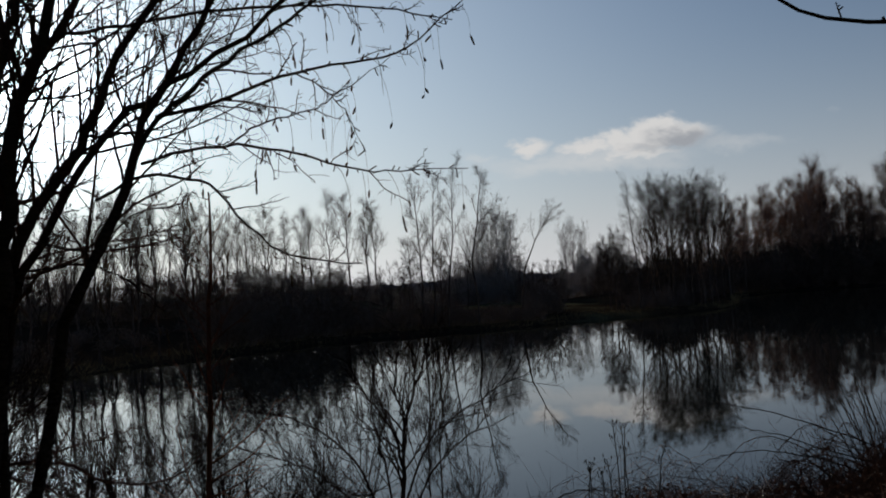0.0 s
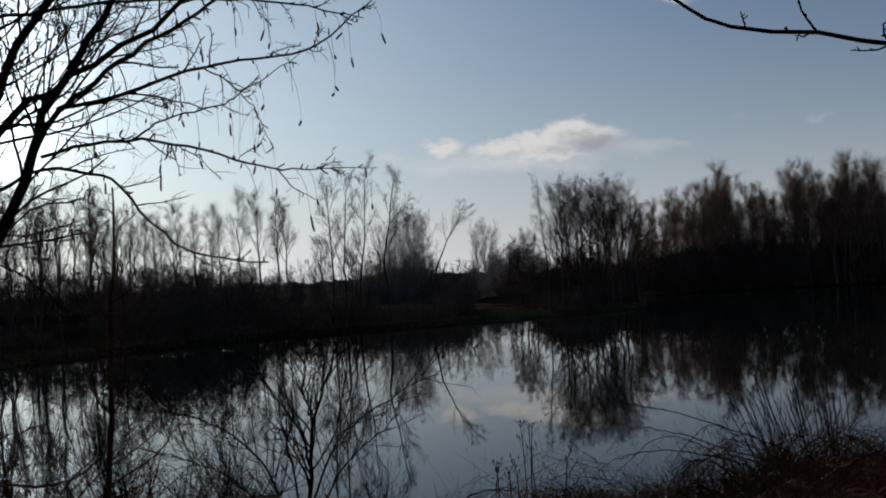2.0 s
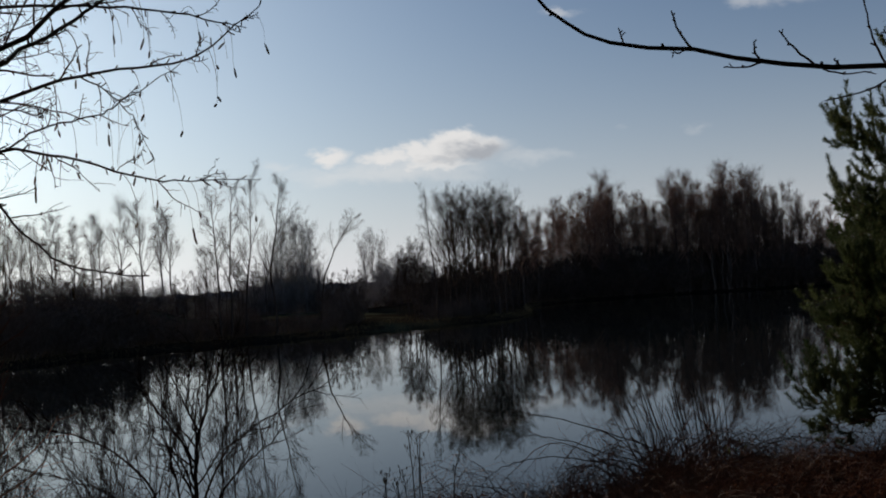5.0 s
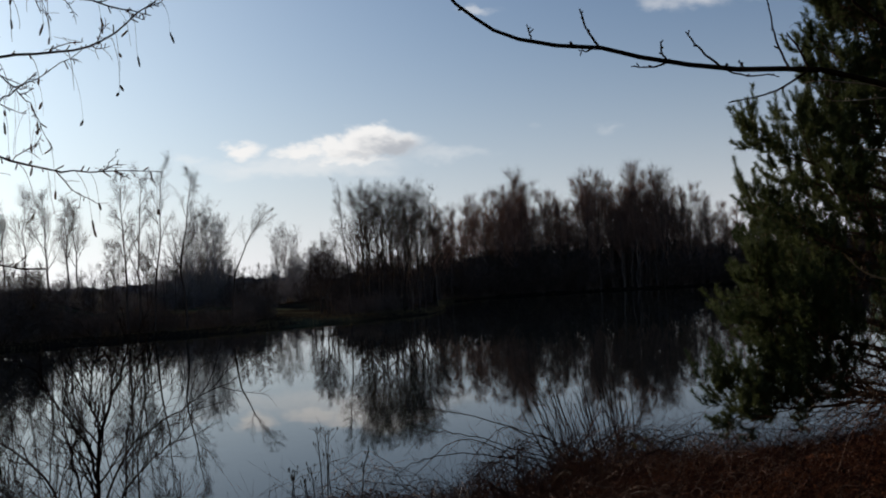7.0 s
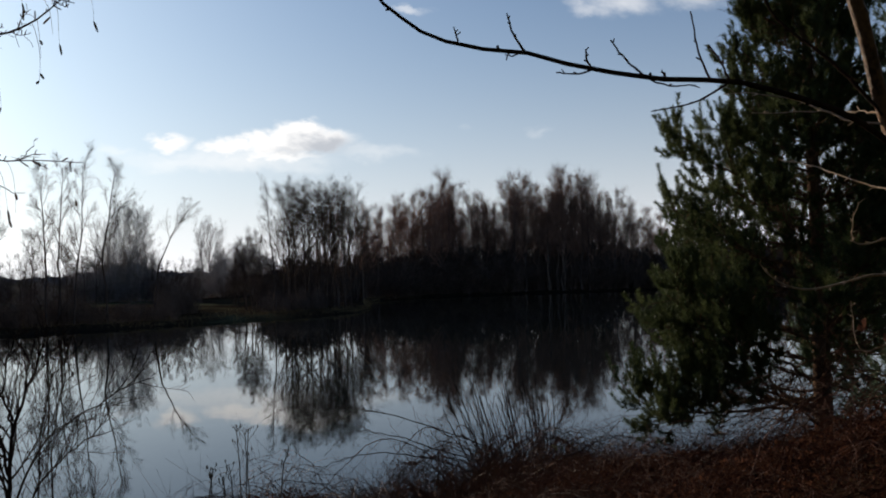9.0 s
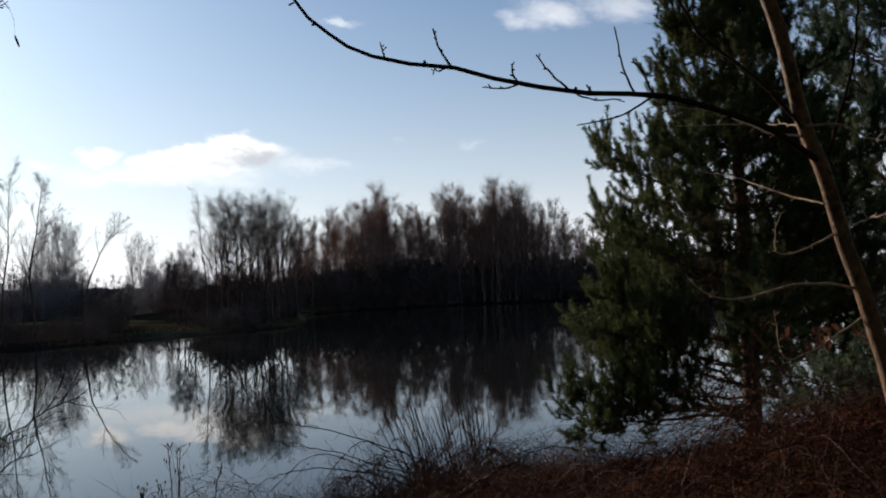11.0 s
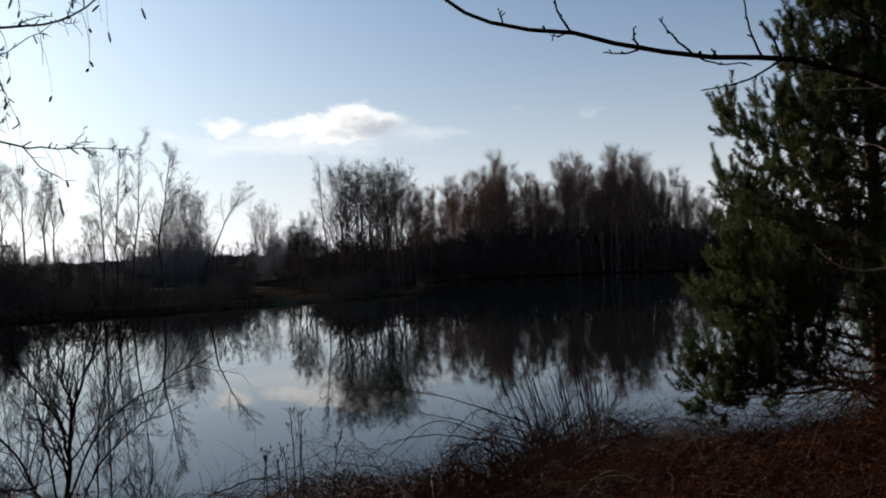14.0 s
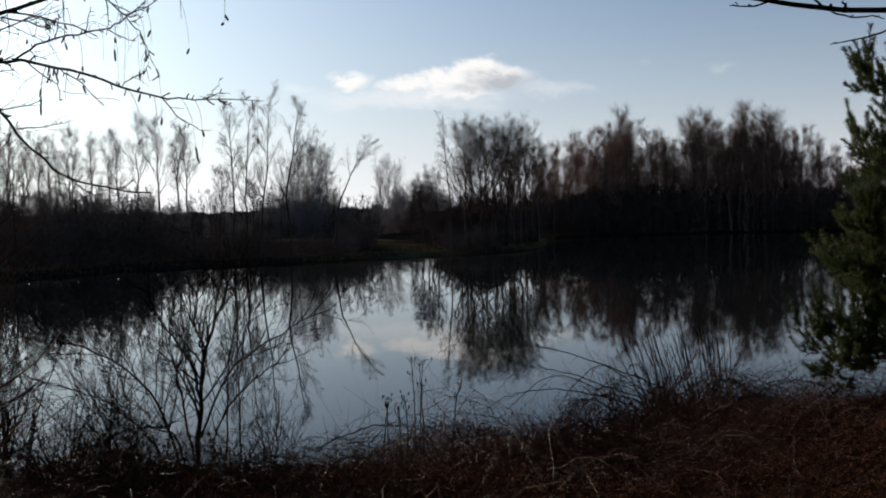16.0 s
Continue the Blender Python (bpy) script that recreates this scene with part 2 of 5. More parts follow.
STALK = material("dead_weed_stalks", (0.030, 0.021, 0.016), (0.080, 0.056, 0.040), 0.8, 60.0)
for leafy, share in ((NEEDLES, 0.25), (BLUE_NEEDLES, 0.35), (DEAD_LEAF, 0.3), (COPPER_LEAF, 0.2), (GREEN_LEAF, 0.4)):
    lets_light_through(leafy, share)


# ---- making meshes ----
def unit(v):
    return v / np.maximum(np.linalg.norm(v, axis=-1, keepdims=True), 1e-9)


class Geo:
    """Gathers tubes and leaves, and makes one mesh of them."""

    def __init__(self):
        self.v, self.f, self.n = [], [], 0

    def add(self, verts, faces):
        verts = np.asarray(verts, float).reshape(-1, 3)
        self.v.append(verts)
        self.f.append(np.asarray(faces, int) + self.n)
        self.n += len(verts)
        return self

    def tubes(self, P, R, sides=3):
        """P: paths (K, n, 3); R: radii (K, n)."""
        K, n, _ = P.shape
        T = unit(np.gradient(P, axis=1))
        main = unit(P[:, -1] - P[:, 0])
        ref = np.where(np.abs(main[:, 2:3]) > 0.8, [[1.0, 0.0, 0.0]], [[0.0, 0.0, 1.0]])[:, None, :]
        A = unit(np.cross(T, np.broadcast_to(ref, T.shape)))
        B = np.cross(T, A)
        w = 2 * np.pi * np.arange(sides) / sides
        V = P[:, :, None] + R[:, :, None, None] * (np.cos(w)[:, None] * A[:, :, None] + np.sin(w)[:, None] * B[:, :, None])
        i = np.arange(K * n * sides).reshape(K, n, sides)
        j = np.roll(i, -1, axis=2)
        q = np.stack([i[:, :-1], j[:, :-1], j[:, 1:], i[:, 1:]], -1).reshape(-1, 4)
        return self.add(V, q)

    def blades(self, P, R, rng):
        """The finest twigs, from P[:, 0] to P[:, -1]: one tapering face each."""
        T = P[:, -1] - P[:, 0]
        W = unit(np.cross(T, rng.normal(size=T.shape))) * R[:, :1] * 1.5
        return self.add(np.stack([P[:, 0] - W, P[:, 0] + W, P[:, -1]], 1), np.arange(len(P) * 3).reshape(-1, 3))

    def mesh(self, name, smooth=True):
        me = bpy.data.meshes.new(name)
        V = np.concatenate(self.v)
        me.vertices.add(len(V))
        me.vertices.foreach_set("co", V.astype(np.float32).ravel())
        loops = np.concatenate([f.ravel() for f in self.f])
        sizes = np.concatenate([np.full(len(f), f.shape[1]) for f in self.f])
        me.loops.add(len(loops))
        me.loops.foreach_set("vertex_index", loops.astype(np.int32))
        me.polygons.add(len(sizes))
        me.polygons.foreach_set("loop_start", (np.cumsum(sizes) - sizes).astype(np.int32))
        me.polygons.foreach_set("use_smooth", np.full(len(sizes), smooth))
        me.update(calc_edges=True)
        return me


def part(name, geo, mat, parent=None, label="", smooth=True):
    me = geo if isinstance(geo, bpy.types.Mesh) else geo.mesh(name, smooth)
    if not me.materials:
        me.materials.append(mat)
    ob = new(name, me)
    ob.parent = parent
    return tagged(ob, label)


def thing(name, label, category, group="", place=(0, 0, 0), kind=""):
    ob = tagged(new(name), label, category, group, kind)
    ob.empty_display_size = 0.2
    ob.location = place
    return ob


def spline(points, n):
    """A smooth path of n places through the bends given: (1, n, 3)."""
    p = np.asarray(points, float)
    if len(p) == 2:
        p = np.array([p[0], (p[0] + p[1]) / 2, p[1]])
    q = np.vstack([2 * p[0] - p[1], p, 2 * p[-1] - p[-2]])
    s = np.linspace(0, len(p) - 1 - 1e-6, n)
    k = s.astype(int)
    f = (s - k)[:, None]
    a, b, c, d = q[k], q[k + 1], q[k + 2], q[k + 3]
    return (0.5 * (2 * b + (c - a) * f + (2 * a - 5 * b + 4 * c - d) * f ** 2 + (3 * b - a - 3 * c + d) * f ** 3))[None]


def taper(a, b, n, k=1, power=1.0):
    return np.repeat((a + (b - a) * np.linspace(0, 1, n) ** power)[None], k, 0)


def along(P, s):
    """The places and ways at the fractions s (K, c) of the paths P (K, n, 3)."""
    K, n, _ = P.shape
    x = np.clip(s, 0, 0.9999) * (n - 1)
    i = x.astype(int)
    f = (x - i)[..., None]
    k = np.arange(K)[:, None]
    return P[k, i] * (1 - f) + P[k, i + 1] * f, unit(P[k, i + 1] - P[k, i])


def grow(P, R, rng, count, span=(0.25, 1.0), length=0.4, angle=(35, 60), lift=0.0, wander=0.12, n=4, thick=0.55, thin=0.35, least=0.0, fade=0.6, fixed=None):
    """Side shoots on the paths P: count on each, some as long as `length` of it, bending up by lift."""
    K = len(P)
    s = span[0] + (span[1] - span[0]) * (np.arange(count)[None] + rng.random((K, count))) / count
    O, T = along(P, s)
    r = np.take_along_axis(R, np.clip((s * (R.shape[1] - 1)).astype(int), 0, R.shape[1] - 1), 1)
    O, T, s, r = O.reshape(-1, 3), T.reshape(-1, 3), s.ravel(), r.ravel()
    side = unit(np.cross(T, rng.normal(size=T.shape)))
    ang = np.radians(rng.uniform(*angle, len(T)))[:, None]
    D = np.cos(ang) * T + np.sin(ang) * side
    whole = np.linalg.norm(np.diff(P, axis=1), axis=2).sum(1).repeat(count) if fixed is None else np.full(len(T), fixed / length)
    L = whole * length * (1 - fade * (s - span[0]) / max(span[1] - span[0], 1e-6)) * rng.uniform(0.6, 1.25, len(T))
    Q = np.empty((len(T), n, 3))
    Q[:, 0] = O
    for i in range(1, n):
        D = unit(D + rng.normal(size=D.shape) * wander + np.array([0, 0, lift]))
        Q[:, i] = Q[:, i - 1] + D * (L / (n - 1))[:, None]
    r0 = np.maximum(r * thick, least)
    return Q, r0[:, None] * np.linspace(1, thin, n)[None]


def leaves(C, D, L, W, rng, fold=0.35):
    """Folded leaves at the places C, pointing along D, two halves each."""
    N = unit(np.cross(D, rng.normal(size=D.shape)))
    U = np.cross(D, N)
    L, W = L[:, None], W[:, None]
    mid = C + D * L * 0.5
    V = np.stack([C, mid + N * W + U * W * fold, C + D * L - U * L * 0.15, mid - N * W + U * W * fold], 1)
    i = np.arange(len(C))[:, None] * 4
    F = np.concatenate([i + np.array([[0, 2, 1]]), i + np.array([[0, 3, 2]])])
    return V, F


# ---- the ground and the pond ----
SHORE = np.array([(-40, 12), (-26, 28), (-19, 40), (-17.6, 51), (-16, 57), (-12.4, 63), (-7, 71), (0, 74), (5, 75.5), (9, 79), (13.5, 81.5), (17, 83.5), (21, 86), (24.5, 95), (28, 111), (33, 123),
                  (40, 130), (54, 130), (70, 122), (86, 104), (92, 78), (80, 48), (56, 24), (30, 14), (16, 11.5), (10, 12.6), (6.5, 13.8), (3.5, 12.8), (0, 11.5), (-4, 10.8), (-12, 10.5), (-25, 9)], float)


def shore_distance(x, y):
    """Metres from the waterline, minus inside the pond."""
    x, y = np.asarray(x, float), np.asarray(y, float)
    best, inside = np.full(x.shape, 1e9), np.zeros(x.shape, bool)
    for (x0, y0), (x1, y1) in zip(SHORE, np.roll(SHORE, -1, axis=0)):
        dx, dy = x1 - x0, y1 - y0
        s = np.clip(((x - x0) * dx + (y - y0) * dy) / (dx * dx + dy * dy), 0, 1)
        best = np.minimum(best, np.hypot(x - x0 - s * dx, y - y0 - s * dy))
        inside ^= ((y0 > y) != (y1 > y)) & (x < dx * (y - y0) / (dy if dy else 1e-9) + x0)
    return np.where(inside, -best, best)


def ease(v):
    v = np.clip(v, 0, 1)
    return v * v * (3 - 2 * v)


def ground_height(x, y):
    x, y = np.asarray(x, float), np.asarray(y, float)
    d = shore_distance(x, y) + 0.35 * np.sin(x * 1.3 + 0.7 * y) * np.sin(y * 0.9 - x * 0.4)
    near = ease((30 - y) / 12)
    bank_near = 0.2 * ease(d / 0.5) + 0.6 * ease(d / 3.5) + 0.6 * ease((d - 2) / 6) + 0.85 * ease((x - 1.8) / 3.2) * ease((8.5 - y) / 5) * ease(d / 4)
    rise = 1.5 * ease((d - 30) / 200) + 1.5 * ease((d - 250) / 900)
    bank_far = 0.28 * ease(d / 1.6) + 0.5 * ease((d - 2) / 16) + rise + 1.6 * ease((d - 4) / 22) * ease((x - 15) / 6) + 1.6 * ease((d - 2) / 42) * ease((-5 - x) / 6)
    land = near * (bank_near + rise * 0.4) + (1 - near) * bank_far
    land = land + near * 0.16 * ease((0.6 - x) / 1.6) * ease(d / 2)
    bump = 0.05 * np.sin(x * 2.1 + 1.0) * np.cos(y * 1.7) + 0.03 * np.sin(x * 5.3 + y * 4.1)
    return np.where(d > 0, land + bump * ease(d / 2), -1.5 * ease(-d / 6))


def build_ground():
    fine = np.radians(np.arange(-38, 62, 0.5))
    rest = np.radians(np.arange(62, 322, 4.0))
    ang = np.concatenate([fine, rest])
    rad = np.concatenate([np.arange(0.3, 20, 0.3), np.arange(20, 150, 1.2), 150 * 1.12 ** np.arange(0, 30)])
    r, a = np.meshgrid(rad, ang, indexing="ij")
    x, y = r * np.sin(a), r * np.cos(a)
    g = Geo()
    V = np.stack([x, y, ground_height(x, y)], -1)
    i = np.arange(x.size).reshape(x.shape)
    j = np.roll(i, -1, axis=1)
    g.add(V, np.stack([i[:-1], i[1:], j[1:], j[:-1]], -1).reshape(-1, 4))
    hub = len(ang)
    g.add([(0, 0, float(ground_height(0, 0)))], np.zeros((0, 3), int))
    g.f.append(np.stack([np.full(hub, g.n - 1), np.arange(hub), np.roll(np.arange(hub), -1)], -1))
    ob = part("ground", g, GROUND)
    return tagged(ob, "brown winter grass and leaf litter round the pond", "ground", kind="structure")


build_ground()
w = Geo().add([(-120, 4, 0), (120, 4, 0), (120, 170, 0), (-120, 170, 0)], [(0, 1, 2, 3)])
tagged(part("water", w, WATER), "still dark pond water mirroring trees and sky", "water", kind="structure")


# ---- bare trees on the far bank ----
def crown_of(P, R, rng, limbs, first, length, fade, angle, lift, counts, tip, r, spread=(18, 40), wander=0.05):
    """The limbs of a bare tree on the stems P, and their spray of ever finer twigs."""
    P1, R1 = grow(P, R, rng, limbs, (first, 0.98), length, angle, lift, wander, 6, 0.50, 0.25, 0.008 + r, fade)
    P2, R2 = grow(P1, R1, rng, counts[0], (0.18, 1.0), 0.46, spread, lift * 0.6, wander, 3, 0.40, 0.4, 0.003 + r, 0.45)
    P3, R3 = grow(P2, R2, rng, counts[1], (0.10, 1.0), 0.58, spread, lift * 0.5, wander, 2, 0.32, 0.5, 0.001 + r, 0.4)
    P4, R4 = grow(P3, R3, rng, counts[2], (0.05, 1.0), 1.0, (12, 38), lift * 0.8, wander, 2, 0.3, 0.5, r, 0.3, tip)
    return Geo().tubes(P1, R1, 4).tubes(P2, R2, 3).blades(P3, R3, rng).blades(P4, R4, rng)


def far_tree(name, label, seed, trunk, r0, group, limbs=16, first=0.3, length=0.4, fade=0.6, angle=(22, 40), lift=0.08, counts=(6, 5, 5), tip=0.5, r=0.0036, twig=None, bark=None, category="tree", spread=(18, 46), wander=0.05, wiggle=0.06):
    """A bare tree whose trunk follows the bends given, from its foot."""
    rng = np.random.default_rng(seed)
    o = np.array(trunk[0], float)
    tree = thing(name, label, category, group, tuple(o))
    P = spline(np.array(trunk, float) - o, 12)
    P[:, 1:-1] += rng.normal(size=P[:, 1:-1].shape) * wiggle
    R = taper(r0, 0.012, 12)
    part("trunk", Geo().tubes(P, R, 6), bark or DARK_TWIG, tree)
    part("crown", crown_of(P, R, rng, limbs, first, length, fade, angle, lift, counts, tip, r, spread, wander), twig or DARK_TWIG, tree)
    return tree


def bush(name, label, seed, height, spread, stems, counts, r, tip, group, twig, angle=(15, 60), lift=0.05):
    """Many stems from one foot, each with its twigs, in one mesh."""
    rng = np.random.default_rng(seed)
    ob = thing(name, label, "bush", group)
    az = rng.uniform(0, 2 * np.pi, stems)
    out = spread * np.sqrt(rng.random(stems))
    h = height * rng.uniform(0.6, 1.0, stems) * (1 - 0.35 * (out / spread) ** 2)
    z = np.linspace(0, 1, 5)[None]
    P = np.stack([np.cos(az)[:, None] * out[:, None] * (0.35 + 0.65 * z), np.sin(az)[:, None] * out[:, None] * (0.35 + 0.65 * z), h[:, None] * z], -1)
    P[:, 1:] += rng.normal(size=P[:, 1:].shape) * 0.05 * height
    R = taper(r * 5, r * 1.6, 5, stems)
    P1, R1 = grow(P, R, rng, counts[0], (0.02, 1.0), 0.42, angle, lift, 0.10, 4, 0.55, 0.4, r * 1.4, 0.5)
    P2, R2 = grow(P1, R1, rng, counts[1], (0.1, 1.0), 0.5, (20, 60), lift, 0.08, 3, 0.7, 0.5, r * 1.1, 0.3)
    P3, R3 = grow(P2, R2, rng, counts[2], (0.05, 1.0), 1.0, (15, 60), lift, 0.06, 2, 0.9, 0.5, r, 0.2, tip)
    part("crown", Geo().tubes(P, R, 3).tubes(P1, R1, 3).blades(P2, R2, rng).blades(P3, R3, rng), twig, ob)
    return ob


def stand(ob, x, y, size=1.0, turn=0.0, wide=1.0, sink=0.1):
    """A copy of ob on the ground."""
    for _ in range(40):
        if float(shore_distance(x, y)) > 1.2:
            break
        x, y = x * 1.01, y * 1.01
    c = copy_thing(ob, pose(x, y, float(ground_height(x, y)) - sink, 0, 0, turn))
    c.scale = (size * wide, size * wide, size)
    return c


def drop_first(ob):
    for o in (*ob.children_recursive, ob):
        bpy.data.objects.remove(o)


def upright(height, bend, rng):
    """The bends of a nearly straight trunk."""
    z = np.linspace(0, 1, 6)
    side = np.cumsum(rng.normal(size=(6, 2)), axis=0) * bend
    return np.stack([side[:, 0] * z, side[:, 1] * z, height * z], -1)


def build_far_wood():
    rng = np.random.default_rng(5)
    birch = [far_tree("bare_wood_tree", "bare reddish-brown tree with a narrow twiggy crown in the far wood", 11 + k, upright(9.0, 0.10, rng), 0.11, "trees of the far wood", 20, (0.30, 0.38, 0.26, 0.34, 0.40, 0.32)[k], (0.27, 0.24, 0.31, 0.26, 0.29, 0.22)[k], 0.55, (22, 44), 0.10, (7, 6, 4), 0.95, 0.0027, FAR_TWIG, FAR_BARK) for k in range(6)]
    alder = [far_tree("dense_wood_tree", "bare tree with a dense brown rounded crown in the wood", 21 + k, upright(9.0, 0.12, rng), 0.14, "dense trees of the far wood", 26, 0.26, 0.34, 0.50, (30, 58), 0.09, (7, 6, 4), 0.90, 0.0030, FAR_TWIG, FAR_BARK) for k in range(2)]
    group = [far_tree("spreading_bare_tree", "bare tree with steep spreading limbs beside the far wood", 15 + k, upright(8.0, 0.11, rng), 0.080, "spreading trees beside the wood", 15, (0.26, 0.20, 0.32)[k], 0.52, 0.62, (20, 42), 0.05, (8, 7, 4), 0.62, 0.0019, DARK_TWIG, DARK_TWIG) for k in range(3)]
    # across, away, height of the top over the water
    for k, (x, y, top) in enumerate([(13.4, 89.0, 6.6), (14.3, 90.0, 7.0), (13.3, 91.0, 5.9), (13.6, 88.0, 6.0), (16.7, 90.0, 10.5), (17.4, 91.0, 10.5), (18.2, 92.0, 10.3), (18.3, 90.0, 10.2), (19.5, 93.0, 10.2), (20.0, 92.0, 10.6), (20.4, 91.0, 10.6), (20.8, 91.0, 10.7), (21.2, 90.0, 10.1), (22.1, 92.0, 10.2), (22.8, 93.0, 10.0), (24.8, 98.0, 9.3), (16.7, 93.0, 8.5), (20.2, 95.0, 9.2), (17.7, 94.0, 8.6), (21.2, 94.0, 8.5), (23.7, 96.0, 8.6)]):
        stand(group[k % 3], x, y, (top - 0.9) / 8.3, rng.uniform(0, 360), rng.uniform(0.9, 1.2))
    tops = [(30.6, 118.0, 11.2), (33.3, 124.0, 11.2), (36.8, 130.0, 12.7), (39.1, 133.0, 11.9), (40.7, 134.0, 12.7), (42.6, 136.0, 13.7), (43.4, 134.0, 14.0), (45.2, 136.0, 15.8), (45.5, 134.0, 14.2), (47.1, 136.0, 13.7), (48.1, 134.0, 13.0), (49.6, 134.0, 13.2), (50.5, 133.0, 12.2), (51.1, 132.0, 11.9), (52.6, 132.0, 14.4), (53.5, 131.0, 15.2), (55.2, 131.0, 14.7), (56.0, 130.0, 14.0), (57.4, 130.0, 13.6), (58.0, 129.0, 15.3), (58.5, 128.0, 16.0), (59.2, 127.0, 14.7), (59.9, 126.0, 14.8), (60.7, 125.0, 14.7), (61.0, 123.0, 12.8), (61.6, 122.0, 12.5), (61.4, 120.0, 12.8), (61.8, 118.0, 11.2), (62.1, 116.0, 11.3), (61.6, 112.0, 10.6), (61.2, 108.0, 10.2), (61.4, 104.0, 9.9), (60.2, 98.0, 9.3), (59.2, 92.0, 8.8)]
    for k, (x, y, top) in enumerate(tops):
        stand(birch[k % 6], x + rng.normal() * 0.2, y + 1.5, (top - 0.9) / 9.3, rng.uniform(0, 360), rng.uniform(0.75, 1.05))
        if k:
            x0, y0, top0 = tops[k - 1]
            stand(birch[(k + 3) % 6], (x + x0) / 2 + rng.normal() * 0.3, (y + y0) / 2 + 4.0, (min(top, top0) * rng.uniform(0.78, 0.93) - 0.9) / 9.3, rng.uniform(0, 360), rng.uniform(0.6, 0.8))
            stand(birch[(k + 1) % 6], (x * 0.3 + x0 * 0.7) * 1.06, (y + y0) / 2 + 9.0, (min(top, top0) * rng.uniform(0.80, 0.95) - 0.9) / 9.3, rng.uniform(0, 360), rng.uniform(0.7, 0.95))
            stand(birch[(k + 4) % 6], (x * 0.7 + x0 * 0.3) * 1.03, (y + y0) / 2 + 6.0, (min(top, top0) * rng.uniform(0.70, 0.85) - 0.9) / 9.3, rng.uniform(0, 360), rng.uniform(0.8, 1.0))
    for k, (x, y, top) in enumerate([(43.5, 132.0, 12.4), (42.3, 133.0, 10.7), (51.6, 129.0, 13.0), (53.5, 130.0, 13.6), (54.3, 128.0, 12.8), (55.8, 128.0, 12.6), (58.4, 124.0, 13.2), (59.8, 124.0, 13.2), (21.0, 92.0, 9.0), (46.6, 134.0, 10.7), (57.5, 127.0, 11.3)]):
        stand(alder[k % 2], x, y, (top - 0.9) / 9.4, rng.uniform(0, 360), rng.uniform(0.75, 0.95))
    for ob in (*birch, *alder, *group):
        drop_first(ob)
    # tall slender trees before the field, one leaning, and one thin pole of a tree
    for k, trunk in enumerate((
            [(-1.56, 75.5, 0.60), (-1.54, 75.5, 2.72), (-1.52, 75.5, 4.76), (-1.58, 75.5, 6.62), (-1.68, 75.5, 8.29), (-1.68, 75.5, 9.73)],
            [(-0.83, 75.9, 0.57), (-0.73, 75.9, 3.08), (-0.80, 75.9, 4.39), (-0.64, 75.9, 6.25), (-0.47, 75.9, 8.49), (-0.39, 75.9, 10.43)],
            [(0.09, 76.3, 0.41), (0.21, 76.3, 2.11), (0.38, 76.3, 4.37), (0.69, 76.3, 6.25), (0.76, 76.3, 8.88), (1.04, 76.3, 10.98)],
            [(2.16, 76.7, 0.34), (2.14, 76.7, 2.44), (1.93, 76.7, 4.54), (2.36, 76.7, 6.81), (2.60, 76.7, 8.71), (2.95, 76.7, 10.71)],
            [(-2.56, 77.1, 0.57), (-2.45, 77.1, 3.30), (-2.34, 77.1, 4.82), (-2.35, 77.1, 5.88)],
            [(-0.32, 77.5, 0.50), (-0.29, 77.5, 3.26), (-0.35, 77.5, 5.17)],
    )):
        far_tree("slender_bare_tree", "tall slender bare tree with an airy crown by the far waterline", 31 + k, trunk, 0.095 if k < 4 else 0.05, "slender trees on the far bank", 15, 0.36 if k < 4 else 0.25, 0.22 if k < 4 else 0.28, 0.45, (24, 46), 0.08, (6, 6, 5), 0.50, 0.0019, wiggle=0.03)
    far_tree("leaning_bare_tree", "thin bare tree leaning far to one side over the scrub", 41, [(5.40, 80.5, 0.93), (5.56, 80.5, 2.54), (5.75, 80.5, 3.86), (6.22, 80.5, 5.14), (6.73, 80.5, 6.22), (7.40, 80.5, 7.26), (7.99, 80.5, 8.01)], 0.085, "", 11, 0.58, 0.20, 0.25, (22, 46), 0.10, (6, 6, 5), 0.36, 0.0016, wiggle=0.02)
    far_tree("pole_tree", "very thin straight bare tree beside the wood", 43, [(14.74, 86.0, 0.34), (14.72, 86.0, 3.40), (14.58, 86.0, 5.15), (14.40, 86.0, 6.90), (14.35, 86.0, 8.64), (14.29, 86.0, 10.29)], 0.06, "", 13, 0.55, 0.12, 0.35, (20, 40), 0.12, (5, 5, 5), 0.34, 0.0016, wiggle=0.02)
    # poplars on the field edge
    poplar = [far_tree("bare_poplar", "bare upright poplar on the field edge behind the pond", 51 + k, upright(10.0, 0.10, rng), 0.13, "poplars along the field", 15, (0.34, 0.26, 0.30, 0.40)[k], (0.42, 0.34, 0.46, 0.30)[k], 0.66, (20, 42), 0.07, (7, 6, 4), 0.95, 0.0030) for k in range(4)]
